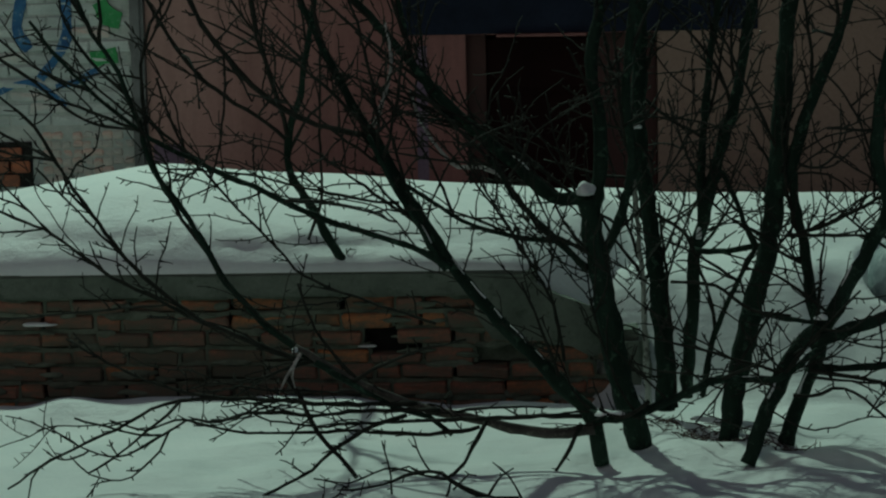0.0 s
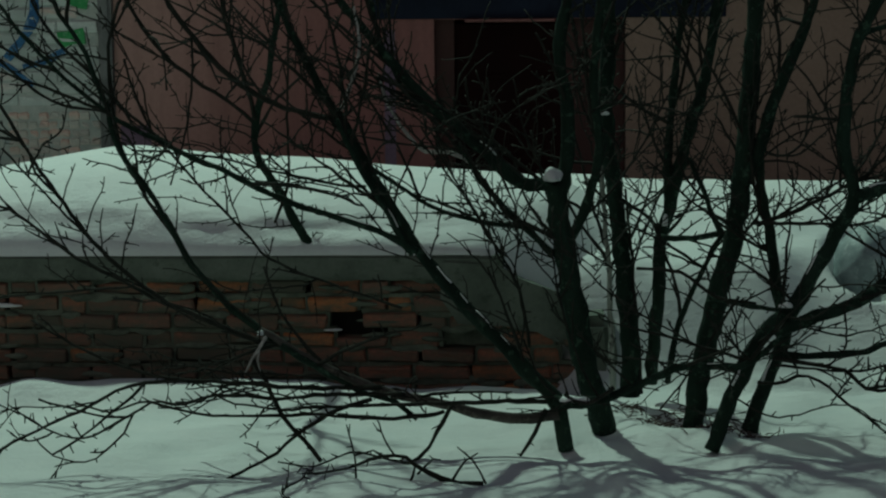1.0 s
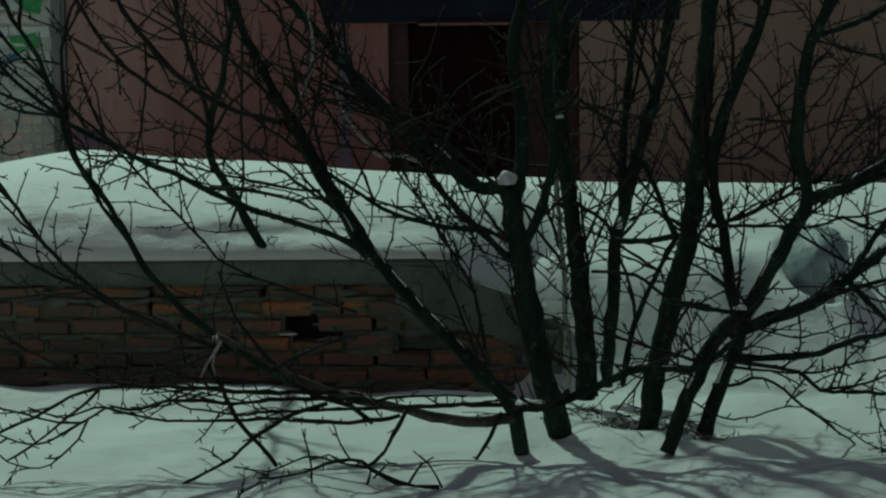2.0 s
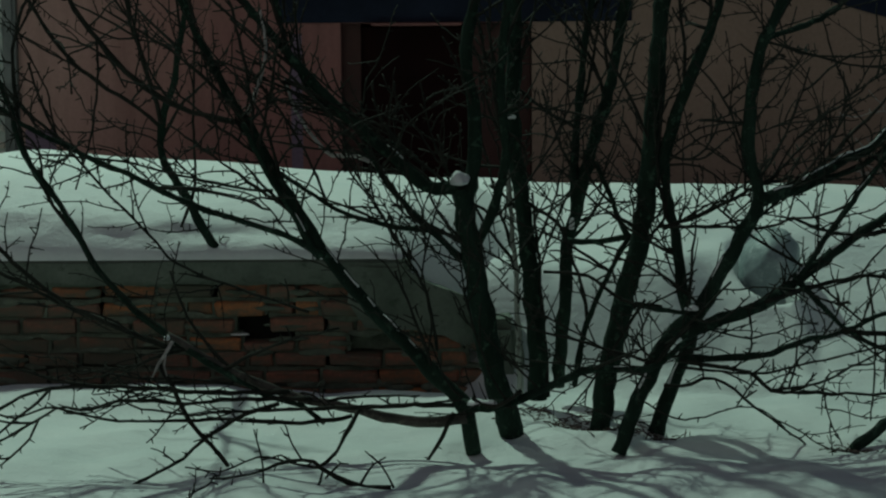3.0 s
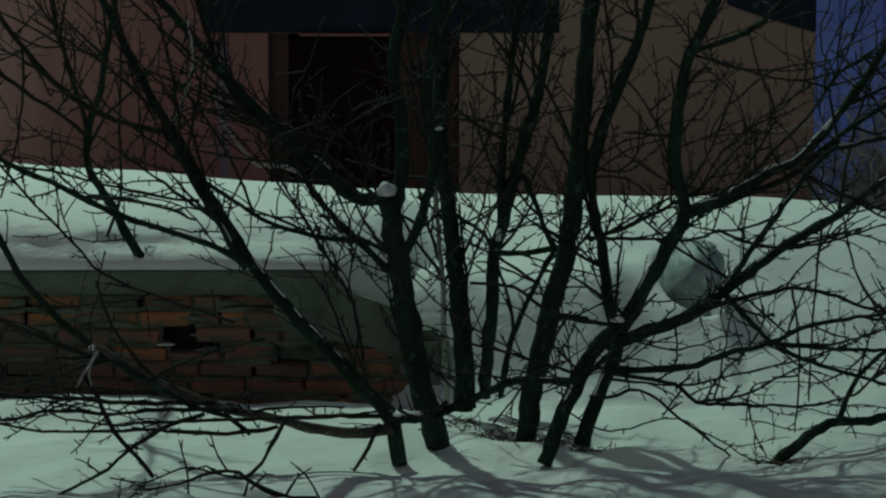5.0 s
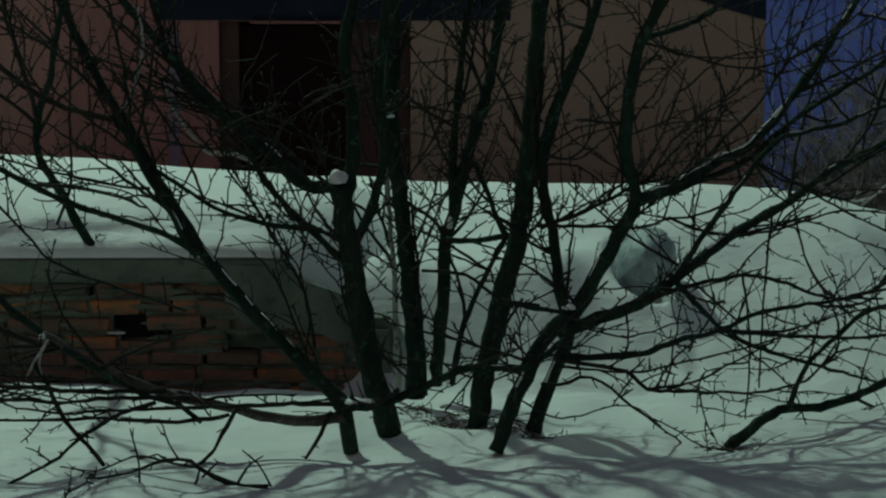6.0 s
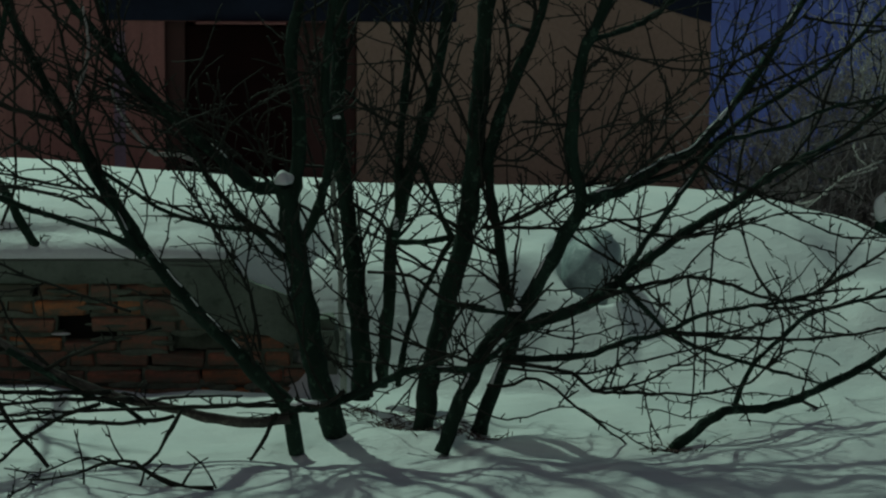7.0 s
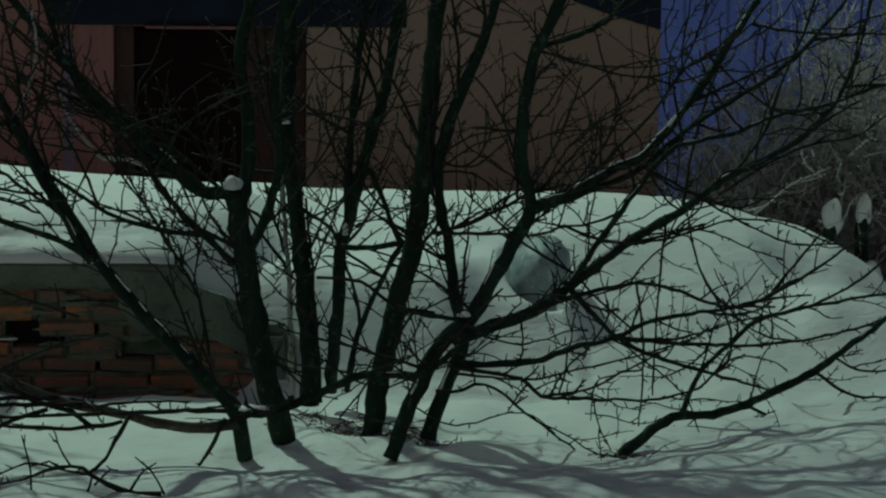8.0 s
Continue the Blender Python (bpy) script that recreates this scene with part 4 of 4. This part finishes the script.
def ribbon(points, width, y0, y1):
    """A painted stroke: a thin band along a curve in x and z."""
    line = spline([(x, 0, z) for x, z in points], 0.03)
    left, right = [], []
    for i, p in enumerate(line):
        d = (line[min(i + 1, len(line) - 1)] - line[max(i - 1, 0)]).normalized()
        w = width * (0.75 + 0.35 * noise.noise(p * 9)) / 2
        left.append((p.x - d.z * w, p.z + d.x * w))
        right.append((p.x + d.z * w, p.z - d.x * w))
    bm = bmesh.new()
    a = [[bm.verts.new((x, y, z)) for x, z in side] for y in (y0, y1) for side in (left, right)]
    for i in range(len(line) - 1):
        bm.faces.new((a[0][i], a[1][i], a[1][i + 1], a[0][i + 1]))
        bm.faces.new((a[2][i], a[2][i + 1], a[3][i + 1], a[3][i]))
        bm.faces.new((a[0][i], a[0][i + 1], a[2][i + 1], a[2][i]))
        bm.faces.new((a[1][i], a[3][i], a[3][i + 1], a[1][i + 1]))
    return bm


for stroke, width, mat in (
    ([(-3.18, 1.95), (-3.18, 1.82), (-3.18, 1.67), (-3.23, 1.55), (-3.36, 1.39)], 0.075, BLUE_PAINT),
    ([(-3.00, 1.44), (-3.13, 1.37), (-3.26, 1.34)], 0.05, BLUE_PAINT),
    ([(-3.44, 1.95), (-3.49, 1.70), (-3.42, 1.57)], 0.09, BLUE_PAINT),
    ([(-3.65, 1.30), (-3.42, 1.37), (-3.20, 1.22)], 0.05, BLUE_PAINT),
    ([(-2.97, 1.86), (-2.92, 1.77), (-2.84, 1.74)], 0.15, GREEN_PAINT),
    ([(-3.03, 1.50), (-2.95, 1.52), (-2.87, 1.53)], 0.14, GREEN_PAINT),
):
    wpart("graffiti_stroke", ribbon(stroke, width, 13.992, 14.01), mat, "sprayed graffiti stroke")
# flat plate, not cut in: its near-black colour paints a recess's shade
wpart("recess_plate", box_bm(-4.3, -3.43, 13.985, 14.02, 0.72, 1.00, 0.004), DARK, "dark plate painted as a shaded recess")
for bx, bz in ((-3.56, 0.76), (-3.49, 0.845), (-3.60, 0.845), (-3.54, 0.93), (-3.68, 0.76)):
    wpart("broken_brick", box_bm(bx - 0.09, bx + 0.05, 13.97, 14.0, bz - 0.036, bz + 0.036, 0.006), BARE_BRICK, "bare orange-red brick")
# upright box added for the pale strip at the wall's edge
wpart("corner_strip", box_bm(-2.775, -2.692, 13.93, 14.05, -0.6, 2.08, 0.02), METAL, "grey corner strip")

# ---- more of the red building ----
# flat dark navy plates along the top of the front wall
bpart("navy_band", (-1.10, 1.07, 13.985, 14.0, 1.615, 2.08), NAVY, "dark navy band")
nav = part("navy_band", plate([(2.10, 1.79), (2.30, 1.72), (2.50, 1.66), (2.648, 1.62), (2.648, 2.08), (2.10, 2.08)], 13.985, 14.0), NAVY, bld)
nav.matrix_parent_inverse = Matrix.Translation(-Vector((0, 14.3, -0.6)))
bpart("ledge", (-0.52, 0.03, 13.93, 13.998, 1.595, 1.613), RED_WALL, "thin pale ledge over the door")
bpart("paint_patch", (-2.66, -2.47, 13.995, 14.0, 0.5, 0.97), LILAC, "faded lilac paint patch", 0.0)
bpart("paint_patch", (-1.02, -0.95, 13.995, 14.0, 0.4, 1.55), LILAC, "faded lilac paint streak", 0.0)
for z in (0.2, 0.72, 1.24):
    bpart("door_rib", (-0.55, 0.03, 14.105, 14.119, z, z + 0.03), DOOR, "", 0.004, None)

# ---- street lamps behind the building, out of sight ----
for place in LAMPS:
    x, y, z = place
    away = 1.9 if x > 0 else -1.9
    sl = empty("street_lamp", (x + away, y + 1.5, -0.6), "tall grey street lamp behind the building", "lamp", "street lamps")
    v, f = [], []
    tube(v, f, [Vector((0, 0, 0)), Vector((0, 0, 7)), Vector((0, 0, z + 0.75))], 0.1, 0.05, 12)
    raw("pole", v, f, METAL, sl)
    v, f = [], []
    tube(v, f, [Vector((0, 0, z + 0.72)), Vector((-away / 2, -0.75, z + 0.92)), Vector((-away, -1.5, z + 0.94))], 0.03, 0.03, 10)
    raw("arm", v, f, METAL, sl)
    part("head", box_bm(-away - 0.14, -away + 0.14, -1.75, -1.2, z + 0.86, z + 0.94, 0.02), METAL, sl)

# ---- blue hoarding, brown shed and thicket beyond ----
hoarding = empty("hoarding", (4.6, 20.5, -0.6), "bright blue profiled metal hoarding behind the building", "fence")
for sheet in range(4):
    x = 3.3 + sheet * 0.66
    o = part("sheet", box_bm(x, x + 0.655, 20.5, 20.51, -0.7, 3.6), BLUE, hoarding)
    o.matrix_parent_inverse = Matrix.Translation(-Vector((4.6, 20.5, -0.6)))
    for k in range(3):
        part("rib", box_bm(x + 0.08 + 0.2 * k, x + 0.12 + 0.2 * k, 20.49, 20.4985, -0.7, 3.6), BLUE, o)
shed = empty("shed", (8.0, 22.0, -0.6), "brown boarded shed behind the thicket", "shed")
for k in range(16):
    x = 5.7 + 0.24 * k
    o = part("board", box_bm(x, x + 0.225, 21.5 + 0.01 * (k % 3), 21.55 + 0.01 * (k % 3), -0.6, 3.4, 0.006), BROWN, shed)
    o.matrix_parent_inverse = Matrix.Translation(-Vector((8.0, 22.0, -0.6)))
# solid block, coloured near-black as the shade between the boards
o = part("shed_body", box_bm(5.7, 9.6, 21.6, 24, -0.6, 3.4), DARK, shed)
o.matrix_parent_inverse = Matrix.Translation(-Vector((8.0, 22.0, -0.6)))


def thicket(seed, x0, x1, y0, y1, count, high, label):
    rng = random.Random(seed)
    verts, faces = [], []
    for k in range(count):
        x, y = rng.uniform(x0, x1), rng.uniform(y0, y1)
        lean = Vector((rng.gauss(0, 0.45), rng.gauss(0, 0.2), 1.0))
        sprout(verts, faces, Vector((x, y, snow_height(x, y) - 0.05)), lean, high(x) * rng.uniform(0.55, 1.15), rng.uniform(0.003, 0.008), rng, 2)
    ob = raw("thicket", verts, faces, FROSTED)
    return tagged(ob, label, "shrub", kind="stuff")


thicket(31, 2.9, 5.2, 13.6, 14.6, 560, lambda x: 0.6 + 1.5 * smoothstep(2.9, 3.9, x), "dark tangled thicket of bare shrubs dusted with snow")

thicket(32, 3.0, 4.0, 13.5, 14.3, 170, lambda x: 0.95, "low grey scrub dusted with snow beside the building")

rng = random.Random(5)
verts, faces = [], []
for k in range(110):
    c0 = Vector((rng.uniform(2.8, 4.9), rng.uniform(13.2, 14.2), rng.uniform(0.1, 1.6)))
    if c0.z > 0.55 + 1.2 * smoothstep(2.7, 4.2, c0.x) or rng.random() < c0.z * 0.35:
        continue
    a = rng.uniform(0, 3.1)
    w = Vector((math.cos(a), 0.3, math.sin(a))) * rng.uniform(0.006, 0.022)
    tube(verts, faces, [c0 - w, c0, c0 + w], rng.uniform(0.004, 0.012), 0.004, 6, 0.9)
tagged(raw("snow_flecks", verts, faces, SNOW), "flecks of snow caught in the thicket", "snow", kind="stuff")


def stump(x, y, z0, z1, r, label):
    th = empty("stump", (x, y, z0), label, "stump", "snow-capped stumps")
    v, f = [], []
    line = [Vector((0.01 * math.sin(k), 0, (z1 - z0) * k / 6)) for k in range(7)]
    tube(v, f, line, r * 1.1, r * 0.85, 12, 0.3)
    raw("post", v, f, BARK, th)
    bm = bmesh.new()
    bmesh.ops.create_icosphere(bm, subdivisions=3, radius=1.0)
    for vv in bm.verts:
        vv.co = Vector((vv.co.x * r * 1.05, vv.co.y * r * 1.05, z1 - z0 + vv.co.z * r * (1.5 if vv.co.z > 0 else 2.6)))
        vv.co += noise.noise_vector(vv.co * 9 + Vector((x, 0, 0))) * r * 0.8
    part("snow_cap", bm, SNOW, th, "rounded cap of snow", True)


stump(3.54, 13.12, -0.2, 0.565, 0.052, "dark stump with a round cap of snow")
stump(3.74, 13.15, -0.2, 0.60, 0.043, "taller dark stump with a ragged cap of snow")
stump(3.74, 12.95, -0.2, 0.22, 0.06, "low dark stump with clinging snow")

# ---- bricks of the low wall ----
def brick_mesh(name, length, height, depth, seed, mat):
    bm = box_bm(-length / 2, length / 2, 0, depth, -height / 2, height / 2)
    bmesh.ops.bevel(bm, geom=bm.edges[:], offset=0.009, segments=1, affect="EDGES")
    rumple(bm, 0.016, 12, seed)
    rumple(bm, 0.008, 40, seed)
    me = bpy.data.meshes.new(name)
    bm.to_mesh(me)
    bm.free()
    me.materials.append(mat)
    return me


STRETCHERS = [brick_mesh("brick", 0.244, 0.068, 0.11, k * 3.3, BRICK) for k in range(9)]
HEADERS = [brick_mesh("brick", 0.118, 0.068, 0.12, 40 + k * 3.3, BRICK) for k in range(6)]
rng = random.Random(8)
joints = bmesh.new()
HOLES = {2: (-1.045, -0.885), 3: (-0.49, -0.25)}


def course(row, x, stop, z):
    """Lays one course of worn bricks from x to stop, with their mortar."""
    while stop - x > 0.09:
        head = rng.random() < 0.22 or stop - x < 0.22
        w = min(stop - x, (0.129 if head else 0.257) * rng.uniform(0.95, 1.05))
        cx0 = x + w / 2
        zz = z + 0.007 * noise.noise((cx0 * 1.4, row * 3.1, 0))
        under = HOLES.get(row - 1, (9, 9))
        tall = rng.uniform(0.9, 1.06)
        if row == 3 and under[0] - 0.02 < cx0 < under[1] + 0.02:
            tall, zz = 0.62, zz - 0.014
        sunk = rng.choice((0.03, 0.05, 0.01, 0.0, 0.04)) if row == 0 else rng.choice((0, 0, 0.006, -0.006, 0.014, 0.02, 0.035 if row == 1 else 0.008))
        b = new("brick", rng.choice(HEADERS if head else STRETCHERS))
        b.parent = low
        b.matrix_parent_inverse = PIV
        b.matrix_basis = Matrix.Translation((cx0, 10.5 + sunk, zz)) @ Euler((rng.gauss(0, 0.03), rng.gauss(0, 0.018), rng.gauss(0, 0.04))).to_matrix().to_4x4() @ Matrix.Diagonal((w / (0.129 if head else 0.257), 1, tall, 1))
        if cx0 < under[0] - 0.02 or cx0 > under[1] + 0.02:
            box_bm(x - 0.003, x + w + 0.003, 10.516 + rng.uniform(0, 0.02), 10.64, zz + 0.030, zz + 0.052, 0, joints)
        if rng.random() < 0.85:
            box_bm(x + w - 0.009, x + w + 0.008, 10.518 + rng.uniform(0, 0.015), 10.63, zz - 0.036, zz + 0.036, 0, joints)
        if rng.random() < 0.8:
            # mortar squeezed out and smeared over the face
            r = bmesh.ops.create_icosphere(joints, subdivisions=2, radius=1.0)
            c0 = Vector((x + w * rng.random(), 10.507 + sunk * 0.6, zz + rng.choice((-0.03, 0.035, 0.0))))
            sx, sz = rng.uniform(0.03, 0.12), rng.uniform(0.010, 0.024)
            for v in r["verts"]:
                v.co = c0 + Vector((v.co.x * sx, v.co.y * 0.013, v.co.z * sz))
        x += w


box_bm(-0.50, -0.24, 10.575, 10.64, 0.18, 0.26, 0, joints)
for row in range(8):
    z = 0.463 - row * 0.081
    x = -3.85 + (0.13 if row % 2 else 0.0)
    stop = (-0.40, -0.06, 0.115)[min(row, 2)]
    if row in HOLES:
        course(row, x, HOLES[row][0], z)
        course(row, HOLES[row][1], stop, z)
    else:
        course(row, x, stop, z)
bmesh.ops.subdivide_edges(joints, edges=[e for e in joints.edges if e.calc_length() > 0.2], cuts=3)
rumple(joints, 0.012, 13)
wall_part("mortar_joints", joints, MORTAR, "crumbling grey mortar")

# ---- whitewashed bricks ----
WB = [brick_mesh("brick", 0.254, 0.070, 0.07, 70 + k * 2.1, WHITE_BRICK) for k in range(5)]
PB = [brick_mesh("brick", 0.056, 0.047, 0.05, 90 + k * 2.1, PINK_BRICK) for k in range(6)]
for row in range(13):
    z = 1.128 + row * 0.077
    for k in range(6):
        x = -2.91 - 0.26 * k - (0.13 if row % 2 else 0.0)
        b = new("brick", rng.choice(WB))
        b.parent = white
        b.matrix_parent_inverse = WINV
        b.matrix_basis = Matrix.Translation((x, 14.0 + rng.uniform(-0.004, 0.006), z)) @ Euler((0, rng.gauss(0, 0.012), 0)).to_matrix().to_4x4()
# small glazed blocks below
for row in range(9):
    z = 0.60 + row * 0.0545
    for k in range(9):
        x = -2.82 - 0.064 * k
        if rng.random() < 0.06:
            continue
        b = new("brick", rng.choice(PB))
        b.parent = white
        b.matrix_parent_inverse = WINV
        b.matrix_basis = Matrix.Translation((x + rng.gauss(0, 0.003), 14.0 + rng.uniform(-0.004, 0.006), z)) @ Euler((0, rng.gauss(0, 0.03), 0)).to_matrix().to_4x4()
